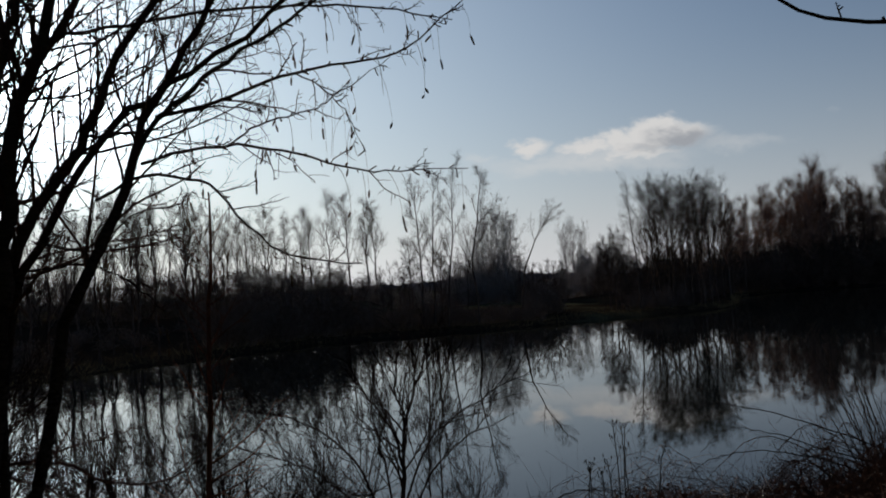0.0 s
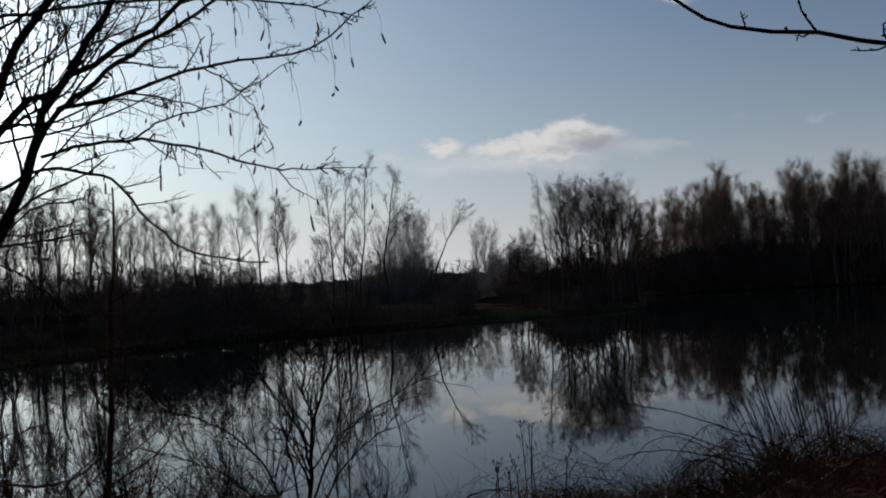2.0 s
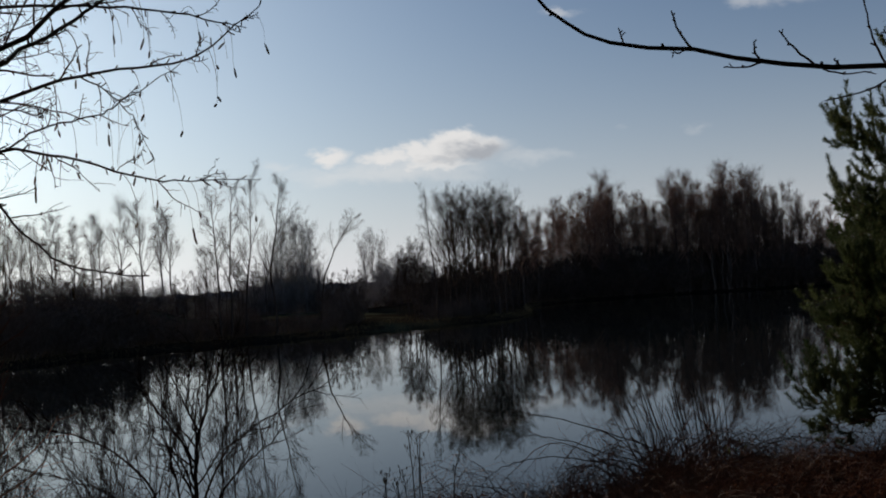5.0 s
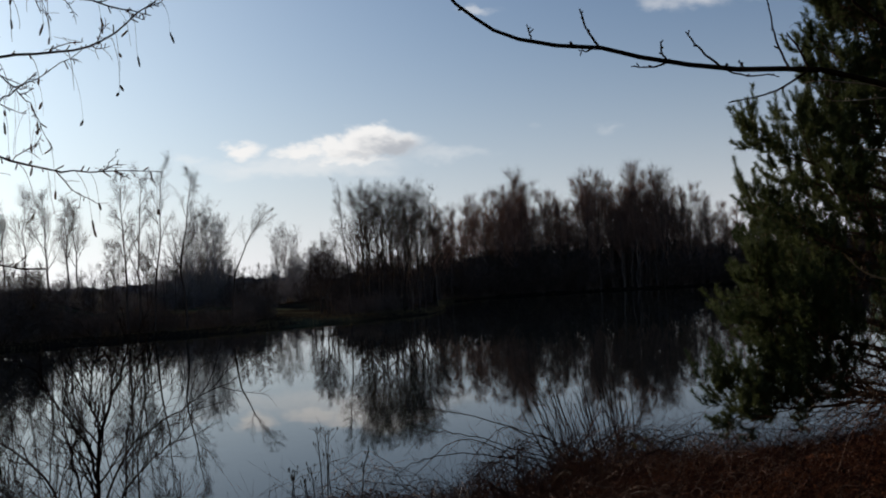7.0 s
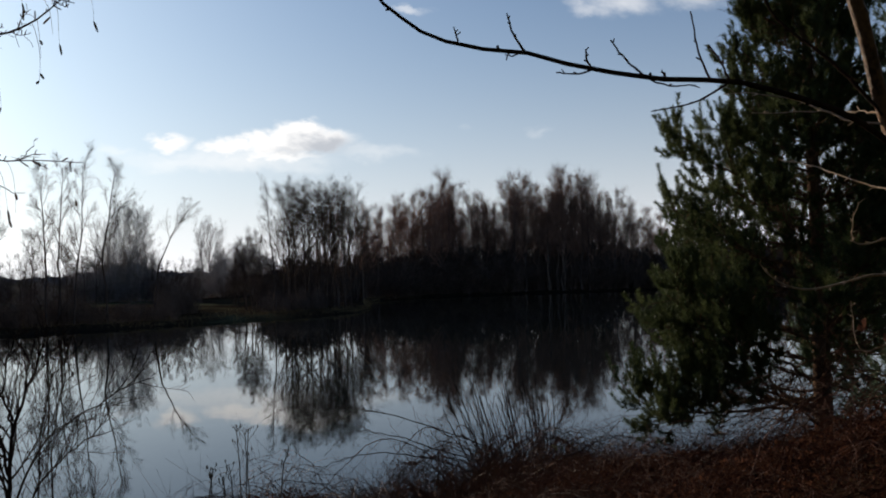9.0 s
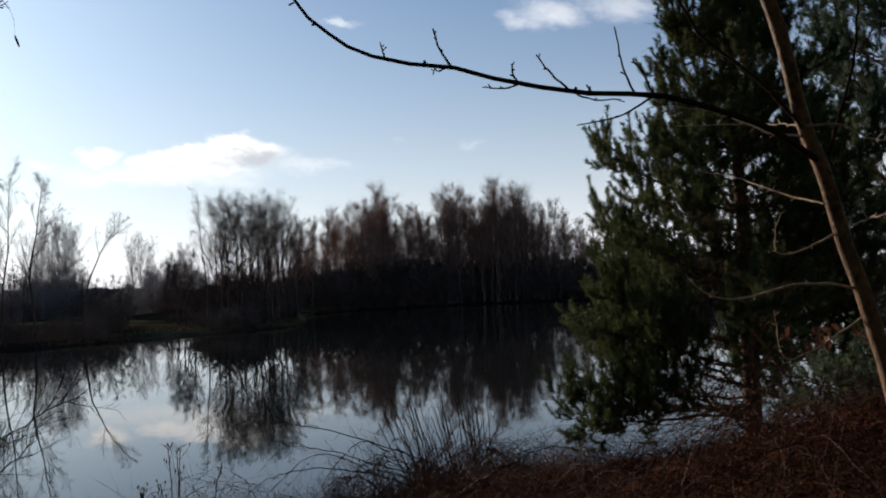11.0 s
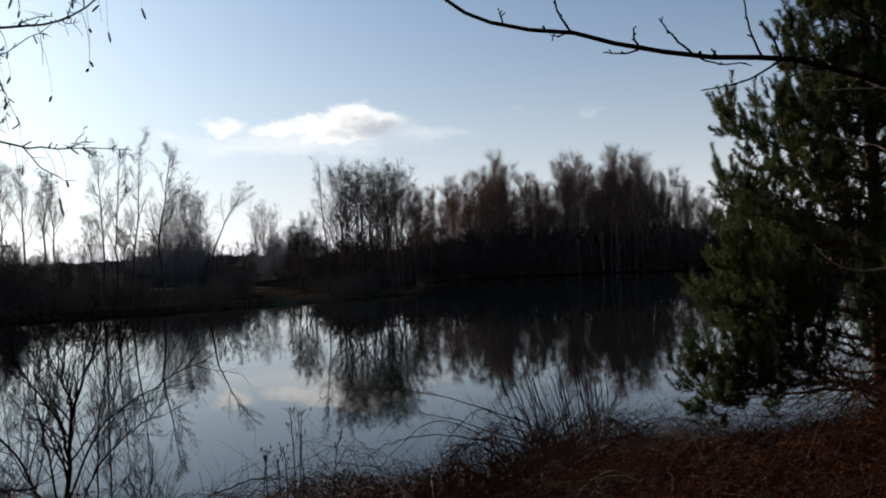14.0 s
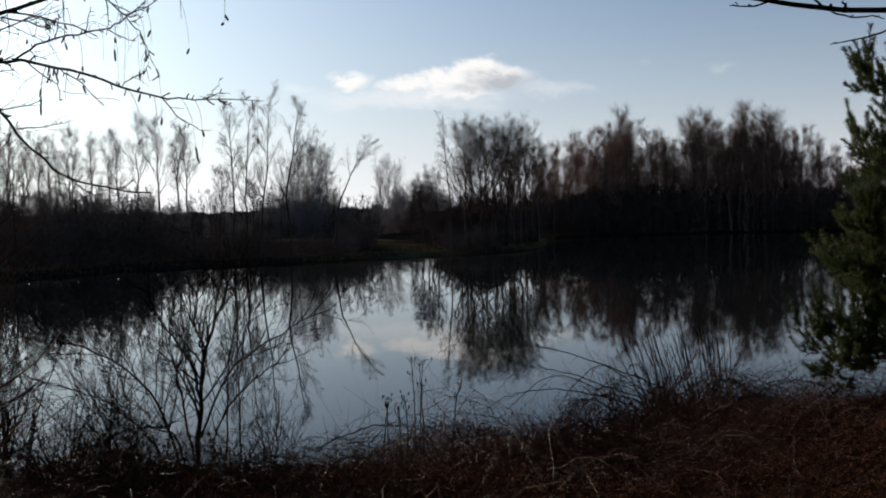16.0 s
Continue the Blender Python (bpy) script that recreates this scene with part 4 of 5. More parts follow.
# ---- the young tree with the long twig across the sky ----
def build_young_tree():
    rng = np.random.default_rng(33)
    tree = thing("young_tree", "leaning young tree with orange-brown bark and bare opposite twigs", "tree")
    P, R = limb([(1.899, 1.928, 2.416), (1.902, 1.981, 2.602), (1.894, 2.024, 2.773), (1.882, 2.054, 2.899), (1.865, 2.080, 3.014), (1.842, 2.103, 3.139), (1.817, 2.120, 3.257), (1.790, 2.135, 3.357), (1.763, 2.138, 3.487), (1.733, 2.144, 3.591), (1.698, 2.143, 3.707)], 0.021, 0.0165, 24, 0.0015, rng)
    R = R * (1 + 0.10 * (rng.random(R.shape) > 0.8))
    part("trunk", Geo().tubes(P, R, 12), YOUNG_BARK, tree)
    boughs = [
        ([(1.810, 2.113, 3.256), (1.731, 2.109, 3.301), (1.643, 2.111, 3.341), (1.524, 2.131, 3.378), (1.405, 2.147, 3.406), (1.266, 2.172, 3.409), (1.098, 2.200, 3.433), (0.953, 2.205, 3.463), (0.806, 2.205, 3.475), (0.712, 2.178, 3.498), (0.640, 2.139, 3.531), (0.599, 2.093, 3.553), (0.558, 2.042, 3.588)], 0.0078, 0.0023, False),
        ([(1.782, 2.126, 3.332), (1.748, 2.163, 3.400), (1.704, 2.203, 3.472), (1.625, 2.261, 3.561), (1.578, 2.289, 3.652), (1.553, 2.303, 3.729)], 0.0049, 0.0025, False),
        ([(1.788, 2.124, 3.310), (1.749, 2.210, 3.334), (1.701, 2.294, 3.386), (1.627, 2.396, 3.422), (1.593, 2.470, 3.431)], 0.0037, 0.0012, True),
        ([(1.797, 2.139, 3.342), (1.806, 2.241, 3.357), (1.784, 2.364, 3.377), (1.707, 2.522, 3.394)], 0.0034, 0.0011, True),
        ([(1.820, 2.113, 3.157), (1.811, 2.239, 3.190), (1.794, 2.366, 3.236), (1.769, 2.496, 3.272)], 0.0034, 0.0011, True),
        ([(1.868, 2.076, 2.960), (1.802, 2.107, 2.975), (1.733, 2.138, 2.975), (1.661, 2.167, 2.954), (1.598, 2.188, 2.949), (1.547, 2.200, 2.965), (1.502, 2.207, 3.011)], 0.0048, 0.0018, True),
        ([(1.843, 2.097, 3.088), (1.784, 2.116, 3.063), (1.731, 2.129, 3.046), (1.691, 2.130, 3.054), (1.679, 2.107, 3.098), (1.673, 2.080, 3.136)], 0.0037, 0.001, True),
        ([(1.882, 2.061, 2.905), (1.810, 2.088, 2.854), (1.746, 2.108, 2.822), (1.697, 2.115, 2.810), (1.669, 2.111, 2.859), (1.654, 2.095, 2.922)], 0.0039, 0.001, True),
        ([(1.869, 2.074, 3.104), (1.861, 2.000, 3.118), (1.870, 1.909, 3.120)], 0.0037, 0.0025, True),
        ([(1.895, 2.051, 2.930), (1.880, 1.984, 2.955), (1.882, 1.900, 2.984)], 0.0037, 0.0025, True),
        ([(1.827, 2.097, 3.267), (1.857, 2.084, 3.363), (1.883, 2.069, 3.464), (1.896, 2.056, 3.578), (1.901, 2.052, 3.668)], 0.0039, 0.002, False),
        ([(1.782, 2.126, 3.336), (1.841, 2.068, 3.332), (1.882, 2.027, 3.297), (1.938, 1.967, 3.283)], 0.0037, 0.0016, True),
    ]
    # the last value marks branches coloured pale as if sunlit
    for pts, r0, r1, pale in boughs:
        P, R = limb(pts, r0 * (0.78 if pale else 1), r1 * (0.85 if pale else 1), 20, 0.0012, rng)
        b = part("branch", Geo().tubes(P, R, 8), SUNLIT_TWIG if pale else SHRUB_BARK, tree)
        s, sr = grow(P, R, rng, 10, (0.15, 1.0), 1.0, (40, 70), 0.05, 0.05, 3, 0.6, 1.1, 0.0012, 0.0, 0.014)
        for k in range(len(s)):
            part("bud", Geo().tubes(s[k:k + 1], sr[k:k + 1], 5), SUNLIT_TWIG if pale else SHRUB_BARK, b)
    spurs = [
        ([(1.336, 2.042, 3.386), (1.322, 2.045, 3.420), (1.297, 2.051, 3.460)], 0.0026, 0.0015),
        ([(1.293, 2.044, 3.389), (1.275, 2.048, 3.431), (1.263, 2.046, 3.471), (1.251, 2.041, 3.524)], 0.0026, 0.0013),
        ([(1.154, 2.065, 3.394), (1.117, 2.077, 3.432), (1.091, 2.083, 3.469)], 0.0026, 0.0015),
        ([(1.040, 2.064, 3.405), (1.029, 2.066, 3.425), (1.026, 2.063, 3.445)], 0.0023, 0.0016),
        ([(0.885, 2.039, 3.431), (0.862, 2.041, 3.467), (0.850, 2.037, 3.502)], 0.0025, 0.0015),
        ([(1.042, 2.063, 3.405), (1.009, 2.080, 3.398), (0.974, 2.095, 3.402)], 0.0023, 0.0011),
        ([(1.338, 2.041, 3.384), (1.300, 2.070, 3.358), (1.260, 2.096, 3.342), (1.202, 2.130, 3.333)], 0.0028, 0.0011),
        ([(1.171, 2.069, 3.388), (1.198, 2.041, 3.372), (1.226, 2.010, 3.368), (1.236, 1.990, 3.360)], 0.0021, 0.001),
        ([(1.199, 2.053, 3.388), (1.185, 2.037, 3.394), (1.169, 2.022, 3.396)], 0.002, 0.0015),
        ([(0.745, 2.024, 3.439), (0.741, 2.023, 3.454), (0.739, 2.022, 3.462)], 0.0018, 0.0013),
        ([(0.880, 2.041, 3.430), (0.865, 2.049, 3.424), (0.850, 2.054, 3.427)], 0.002, 0.001),
    ]
    for pts, r0, r1 in spurs:
        P, R = limb(pts, r0, r1, 10, 0.0008, rng)
        t = part("twig", Geo().tubes(P, R, 6), SHRUB_BARK, tree)
        s, sr = grow(P, R, rng, 3, (0.3, 1.0), 1.0, (35, 60), 0.1, 0.05, 3, 0.8, 1.0, 0.0012, 0.0, 0.010)
        for k in range(len(s)):
            part("bud", Geo().tubes(s[k:k + 1], sr[k:k + 1], 5), SHRUB_BARK, t)
    C = np.array([(1.713, 2.046, 2.873)]) + rng.normal(size=(16, 3)) * np.array([0.028, 0.03, 0.016])
    D = unit(rng.normal(size=(16, 3)) + np.array([0, 0, -0.8]))
    for k in range(16):
        V, F = leaves(C[k:k + 1], D[k:k + 1], np.array([0.026]), np.array([0.008]), rng)
        part("dead_leaf", Geo().add(V, F), COPPER_LEAF, tree)


build_young_tree()


# ---- pines ----
def pine_tufts(P, rng, per, size=0.050, width=0.0013):
    """Needles that sweep forward round the shoots P (K, n, 3), longest in the middle."""
    K = len(P)
    s = rng.random((K, per)) ** 0.8
    O, T = along(P, s)
    O, T = O.reshape(-1, 3), T.reshape(-1, 3)
    side = unit(np.cross(T, rng.normal(size=T.shape)))
    D = unit(T * rng.uniform(0.5, 1.7, (len(T), 1)) + side)
    L = size * rng.uniform(0.75, 1.15, (len(T), 1)) * (1 - 0.35 * s.reshape(-1, 1) ** 4)
    W = unit(np.cross(D, rng.normal(size=T.shape))) * width
    return np.stack([O - W, O + W, O + D * L], 1), np.arange(len(T) * 3).reshape(-1, 3)


def build_pine(place, height, seed, label, lean, whorls, shoots=1.0, per=100, needle=0.050, width=0.0023, green=NEEDLES):
    """A trunk, whorls of boughs that turn up at their ends, and upright tufts on their outer half.
    whorls: height of the tips, reach, how many, rise, bare share, from and to which direction."""
    rng = np.random.default_rng(seed)
    tree = thing("pine_tree", label, "tree", "pines on the near bank", place)
    z = np.linspace(0, 1, 9)
    P = spline(np.stack([lean[0] * z, lean[1] * z, height * z], -1) + rng.normal(size=(9, 3)) * 0.02 * z[:, None], 20)
    R = taper(0.085, 0.012, 20)
    part("trunk", Geo().tubes(P, R, 10), PINE_BARK, tree)

    def bough(tip, az, reach, rise, bare):
        tip, reach = tip - 0.10, reach - 0.13
        d = np.array([math.cos(az), math.sin(az), 0])
        up = np.array([0, 0, 1.0])
        foot = min(max((tip - reach * (rise + 0.16)) / height, 0.03), 0.98)
        o = along(P, np.array([[foot]]))[0][0, 0]
        end = tip - o[2]
        B, BR = limb([o, o + d * reach * 0.35 + up * end * 0.22, o + d * reach * 0.72 + up * end * 0.55, o + d * reach + up * end], 0.005 + 0.007 * reach, 0.003, 10, 0.012, rng)
        S, SR = grow(B, BR, rng, max(5, int(11 * reach * shoots) + 3), (bare, 0.97), 0.32, (32, 66), 0.10, 0.07, 6, 0.5, 0.6, 0.0035, 0.55)
        S = np.concatenate([S, B[:, [4, 5, 6, 7, 8, 9]]])
        SR = np.concatenate([SR, BR[:, [4, 5, 6, 7, 8, 9]]])
        U, UR = grow(S, SR, rng, 4, (0.30, 0.98), 1.0, (28, 65), 0.40, 0.04, 4, 0.8, 0.7, 0.003, 0.0, 0.105)
        last = S[:, -1]
        E = np.stack([last + (unit(S[:, -1] - S[:, -2]) * 0.55 + up * 0.6) * k for k in (0.0, 0.05, 0.10, 0.14)], 1)
        dead, dead_r = grow(B, BR, rng, int(15 * reach), (0.10, 0.75), 1.0, (40, 80), 0.02, 0.12, 5, 0.4, 0.4, 0.0022, 0.3, 0.36)
        fork, fork_r = grow(dead, dead_r, rng, 3, (0.3, 1.0), 0.5, (25, 60), 0.0, 0.12, 4, 0.7, 0.5, 0.0016, 0.3)
        br = part("branch", Geo().tubes(B, BR, 6).tubes(S, SR, 4).tubes(dead, dead_r, 3).tubes(fork, fork_r, 3), PINE_BARK, tree)
        g = Geo().add(*pine_tufts(S[:-1, 3:], rng, per // 3, needle, width)).add(*pine_tufts(U, rng, per, needle, width)).add(*pine_tufts(E, rng, per, needle, width))
        tagged(part("needles", g, green, br, smooth=False), kind="stuff")

    for tip, reach, n, rise, bare, a0, a1 in whorls:
        for k in range(n):
            az = a0 + (a1 - a0) * (k + rng.uniform(0.2, 0.8)) / n
            full = 1.0 if abs((az - 182 + 180) % 360 - 180) < 28 else rng.uniform(0.72, 1.0)
            bough(tip + rng.normal() * 0.06, radians(az), reach * full, rise, bare)
    lead = P[:, -5:]
    tagged(part("needles", Geo().add(*pine_tufts(lead, rng, per * 2, needle, width)), green, tree, smooth=False), kind="stuff")
    return tree


build_pine((5.70, 7.65, 1.2), 5.6, 101, "young pine with dark green upright tufts and bare lower boughs", (-0.1, -0.1), (
    (0.80, 1.84, 2, -0.12, 0.60, 178, 196), (1.00, 1.46, 2, -0.04, 0.60, 172, 206), (1.25, 1.05, 2, 0.50, 0.60, 10, 60),
    (1.34, 1.40, 2, 0.36, 0.54, 165, 225), (1.50, 1.55, 3, 0.44, 0.50, 140, 230), (1.70, 1.62, 5, 0.34, 0.44, 115, 255), (1.75, 1.25, 5, 0.4, 0.36, -70, 80),
    (1.95, 1.66, 7, 0.24, 0.32, 10, 370), (2.14, 1.38, 8, 0.24, 0.22, 0, 360), (2.34, 1.46, 9, 0.26, 0.26, 0, 360), (2.62, 1.14, 9, 0.30, 0.18, 0, 360), (2.95, 1.38, 9, 0.34, 0.26, 5, 365), (3.10, 0.98, 8, 0.34, 0.16, 25, 385),
    (3.32, 0.86, 9, 0.36, 0.14, 0, 360), (3.62, 0.94, 9, 0.42, 0.14, 15, 375), (3.82, 0.72, 9, 0.45, 0.12, 0, 360), (4.05, 0.80, 9, 0.50, 0.12, 0, 360), (4.35, 0.70, 9, 0.6, 0.12, 15, 375), (4.72, 0.60, 7, 0.7, 0.12, 0, 360), (5.1, 0.45, 6, 0.8, 0.1, 0, 360)))
build_pine((8.9, 9.05, 1.2), 7.2, 102, "taller pine with blue-green tufts behind the young one", (0.0, 0.0), tuple(
    (0.7 + 0.42 * k, 2.3 - 0.11 * k, 9, 0.16 + 0.02 * k, 0.25, 17 * k, 17 * k + 360) for k in range(15)), 1.0, 46, 0.064, 0.0048, BLUE_NEEDLES)


# ---- shrubs and saplings on the near bank ----
def build_sapling():
    rng = np.random.default_rng(44)
    s = thing("sapling", "thin straight sapling with reddish bark standing before the water", "sapling")
    P, R = limb([(-1.128, 5.000, 1.730), (-1.103, 5.020, 2.144), (-1.076, 5.040, 2.589), (-1.068, 5.060, 2.941), (-1.045, 5.080, 3.270), (-1.046, 5.100, 3.502)], 0.016, 0.004, 20, 0.004, rng)
    part("trunk", Geo().tubes(P, R, 9), RED_BARK, s)
    P1, R1 = grow(P, R, rng, 34, (0.08, 1.0), 1.0, (40, 75), 0.08, 0.10, 6, 0.35, 0.4, 0.0015, 0.5, 0.42)
    P2, R2 = grow(P1, R1, rng, 4, (0.2, 1.0), 0.45, (25, 60), 0.02, 0.12, 4, 0.6, 0.5, 0.001, 0.3)
    for k in range(len(P1)):
        b = part("branch", Geo().tubes(P1[k:k + 1], R1[k:k + 1], 4), RED_BARK, s)
        for j in range(4 * k, 4 * k + 4):
            part("twig", Geo().tubes(P2[j:j + 1], R2[j:j + 1], 3), RED_BARK, b)
    low = thing("fallen_branch", "dark curved bare branch hanging low over the water", "branch")
    for pts, r0, r1 in [
        ([(-1.950, 4.600, 2.231), (-1.845, 4.643, 2.377), (-1.744, 4.686, 2.382), (-1.619, 4.729, 2.365), (-1.495, 4.771, 2.286), (-1.342, 4.814, 2.250), (-1.182, 4.857, 2.276), (-1.085, 4.900, 2.360)], 0.01, 0.004),
        ([(-1.961, 4.700, 2.375), (-1.767, 4.750, 2.390), (-1.616, 4.800, 2.432), (-1.461, 4.850, 2.463), (-1.302, 4.900, 2.508)], 0.007, 0.002),
        ([(-1.874, 4.500, 2.469), (-1.767, 4.500, 2.361), (-1.635, 4.500, 2.308), (-1.483, 4.500, 2.220)], 0.008, 0.003),
    ]:
        P, R = limb(pts, r0, r1, 18, 0.004, rng)
        b = part("stem", Geo().tubes(P, R, 6), BIRCH_TWIG, low)
        P1, R1 = grow(P, R, rng, 7, (0.2, 1.0), 1.0, (30, 70), 0.08, 0.12, 5, 0.5, 0.4, 0.0015, 0.4, 0.22)
        P2, R2 = grow(P1, R1, rng, 3, (0.2, 1.0), 0.5, (25, 60), 0.05, 0.12, 4, 0.6, 0.5, 0.001, 0.3)
        tagged(part("spray", Geo().tubes(P1, R1, 4).tubes(P2, R2, 3), BIRCH_TWIG, b), kind="stuff")


def build_shrub(x, y, height, stems, seed, label, spread, r, dense):
    rng = np.random.default_rng(seed)
    s = thing("bare_shrub", label, "shrub", "bare shrubs on the near bank", (x, y, float(ground_height(x, y)) - 0.05))
    for k in range(stems):
        az, out = rng.uniform(0, 2 * np.pi), spread * rng.uniform(0.15, 1.0)
        h = height * rng.uniform(0.65, 1.0)
        d = np.array([math.cos(az), math.sin(az) * 0.7, 0]) * out
        b = np.array([rng.normal() * 0.05, rng.normal() * 0.05, 0])
        P, R = limb([b, b + d * 0.25 + [0, 0, h * 0.35], b + d * 0.65 + [0, 0, h * 0.7], b + d * 1.2 + [0, 0, h]], r * rng.uniform(0.6, 1.1), 0.002, 12, 0.010, rng)
        st = part("stem", Geo().tubes(P, R, 6), SHRUB_BARK, s)
        P1, R1 = grow(P, R, rng, int(9 * dense), (0.2, 0.98), 0.45, (25, 55), 0.07, 0.10, 6, 0.55, 0.4, 0.002, 0.5)
        P2, R2 = grow(P1, R1, rng, int(5 * dense), (0.2, 1.0), 0.5, (25, 55), 0.05, 0.12, 4, 0.7, 0.5, 0.0013, 0.4)
        tagged(part("spray", Geo().tubes(P1, R1, 4).tubes(P2, R2, 3), SHRUB_BARK, st), kind="stuff")
    return s


def build_weeds():
    """Tall dead stalks: some end in a flat umbel, some carry small dark seed heads."""
    rng = np.random.default_rng(57)
    for foot, tip, umbel in (((1.083, 7.6, 1.499), (1.06, 7.6, 1.992), 1), ((1.115, 7.63, 1.5), (1.141, 7.63, 1.973), 1), ((1.151, 7.66, 1.5), (1.122, 7.66, 1.962), 1), ((1.036, 7.69, 1.473), (1.016, 7.69, 1.767), 0), ((0.993, 7.72, 1.465), (0.982, 7.72, 1.694), 0), ((0.918, 7.75, 1.479), (0.9, 7.75, 1.716), 0), ((1.345, 7.78, 1.491), (1.436, 7.78, 1.829), 0), ((0.869, 7.81, 1.478), (0.931, 7.81, 1.733), 0)):
        foot, tip = np.array(foot), np.array(tip)
        h = tip[2] - foot[2]
        w = thing("umbel_stalk" if umbel else "weed_stalk", "thin dead stalk with a dry flat umbel on top" if umbel else "thin dead weed stalk with small dark seed heads", "plant", "dead umbel stalks" if umbel else "dead weed stalks", tuple(foot - [0, 0, 0.25]))
        P, R = limb([(0, 0, 0), (tip - foot) * 0.5 + [0, 0, 0.25] + rng.normal(size=3) * 0.008, tip - foot + [0, 0, 0.25]], 0.0050, 0.0028, 12, 0.002, rng)
        part("stalk", Geo().tubes(P, R, 6), STALK, w)
        if umbel:
            top = P[0, -1]
            for k in range(8):
                a = 2 * np.pi * k / 8
                d = np.array([math.cos(a), math.sin(a), 0]) * rng.uniform(0.04, 0.075)
                Q, QR = limb([top, top + d * 0.4 + [0, 0, 0.035], top + d + [0, 0, 0.05]], 0.0012, 0.0008, 6, 0.001, rng)
                part("ray", Geo().tubes(Q, QR, 4), STALK, w)
        P1, R1 = grow(P, R, rng, 3 if umbel else 6, (0.45, 0.95), 1.0, (20, 50), 0.1, 0.06, 4, 0.5, 0.6, 0.0018, 0.3, 0.13 if umbel else 0.07)
        for k in range(len(P1)):
            part("side_shoot", Geo().tubes(P1[k:k + 1], R1[k:k + 1], 4), STALK, w)
            C = P1[k:k + 1, -1:]
            part("seed_head", Geo().tubes(C + np.array([0, 0, 1.0]) * np.array([-0.008, 0.0, 0.010, 0.018])[None, :, None], np.array([[0.0015, 0.0045, 0.004, 0.001]]), 6), STALK, w)


build_sapling()
MAIN = "dark bare shrub with forked stems standing among brambles"
def build_forked_shrub():
    rng = np.random.default_rng(61)
    s = thing("forked_shrub", MAIN, "shrub", "bare shrubs on the near bank")
    for pts, r0, r1 in [
        ([(-0.447, 8.890, 1.079), (-0.442, 8.966, 1.373), (-0.434, 9.027, 1.629), (-0.389, 9.087, 1.931), (-0.282, 9.139, 2.236), (-0.188, 9.178, 2.501), (-0.139, 9.204, 2.702)], 0.022, 0.004),
        ([(-0.430, 8.938, 1.311), (-0.292, 8.960, 1.632), (-0.134, 8.957, 1.870), (0.133, 8.941, 2.060), (0.355, 8.908, 2.180), (0.620, 8.864, 2.281)], 0.0105, 0.0025),
        ([(-0.433, 8.990, 1.612), (-0.506, 9.051, 1.896), (-0.654, 9.090, 2.120), (-0.780, 9.124, 2.344), (-0.865, 9.150, 2.479)], 0.012, 0.003),
        ([(-0.575, 8.786, 1.109), (-0.692, 8.812, 1.501), (-0.851, 8.798, 1.770), (-1.088, 8.756, 1.979), (-1.359, 8.690, 2.103), (-1.583, 8.615, 2.162)], 0.012, 0.003),
        ([(-0.470, 8.791, 1.102), (-0.549, 8.900, 1.566), (-0.609, 8.964, 1.867), (-0.648, 9.016, 2.127), (-0.622, 9.068, 2.432)], 0.01, 0.003),
        ([(-0.390, 9.084, 1.909), (-0.459, 9.126, 2.176), (-0.432, 9.163, 2.419), (-0.362, 9.195, 2.641)], 0.009, 0.0025),
        ([(-0.253, 8.994, 1.045), (-0.225, 9.086, 1.519), (-0.204, 9.137, 1.872), (-0.128, 9.177, 2.227), (-0.100, 9.193, 2.452)], 0.008, 0.0025),
        ([(-0.139, 8.996, 1.038), (-0.128, 9.088, 1.514), (-0.111, 9.139, 1.868), (-0.039, 9.178, 2.224), (0.014, 9.200, 2.539)], 0.008, 0.0025),
        ([(-0.659, 8.772, 1.074), (-0.817, 8.769, 1.386), (-1.054, 8.731, 1.619), (-1.325, 8.664, 1.769), (-1.586, 8.581, 1.876)], 0.01, 0.003),
        ([(-0.370, 8.893, 1.074), (-0.265, 8.922, 1.460), (-0.050, 8.918, 1.716), (0.172, 8.891, 1.887), (0.305, 8.853, 2.019)], 0.009, 0.0025),
        ([(-0.527, 8.691, 1.128), (-0.641, 8.667, 1.438), (-0.918, 8.570, 1.471), (-1.222, 8.429, 1.349), (-1.474, 8.293, 1.270)], 0.009, 0.003),
    ]:
        P, R = limb(pts, r0, r1, 16, 0.007, rng)
        st = part("stem", Geo().tubes(P, R, 7), SHRUB_BARK, s)
        P1, R1 = grow(P, R, rng, 21, (0.15, 0.98), 0.36, (18, 48), 0.07, 0.09, 6, 0.5, 0.4, 0.0030, 0.4)
        P2, R2 = grow(P1, R1, rng, 7, (0.2, 1.0), 0.45, (25, 50), 0.05, 0.12, 4, 0.7, 0.5, 0.0018, 0.4)
        tagged(part("spray", Geo().tubes(P1, R1, 4).tubes(P2, R2, 3), SHRUB_BARK, st), kind="stuff")


build_forked_shrub()
SIDE = "tangle of thin dark bare stems on the near bank"
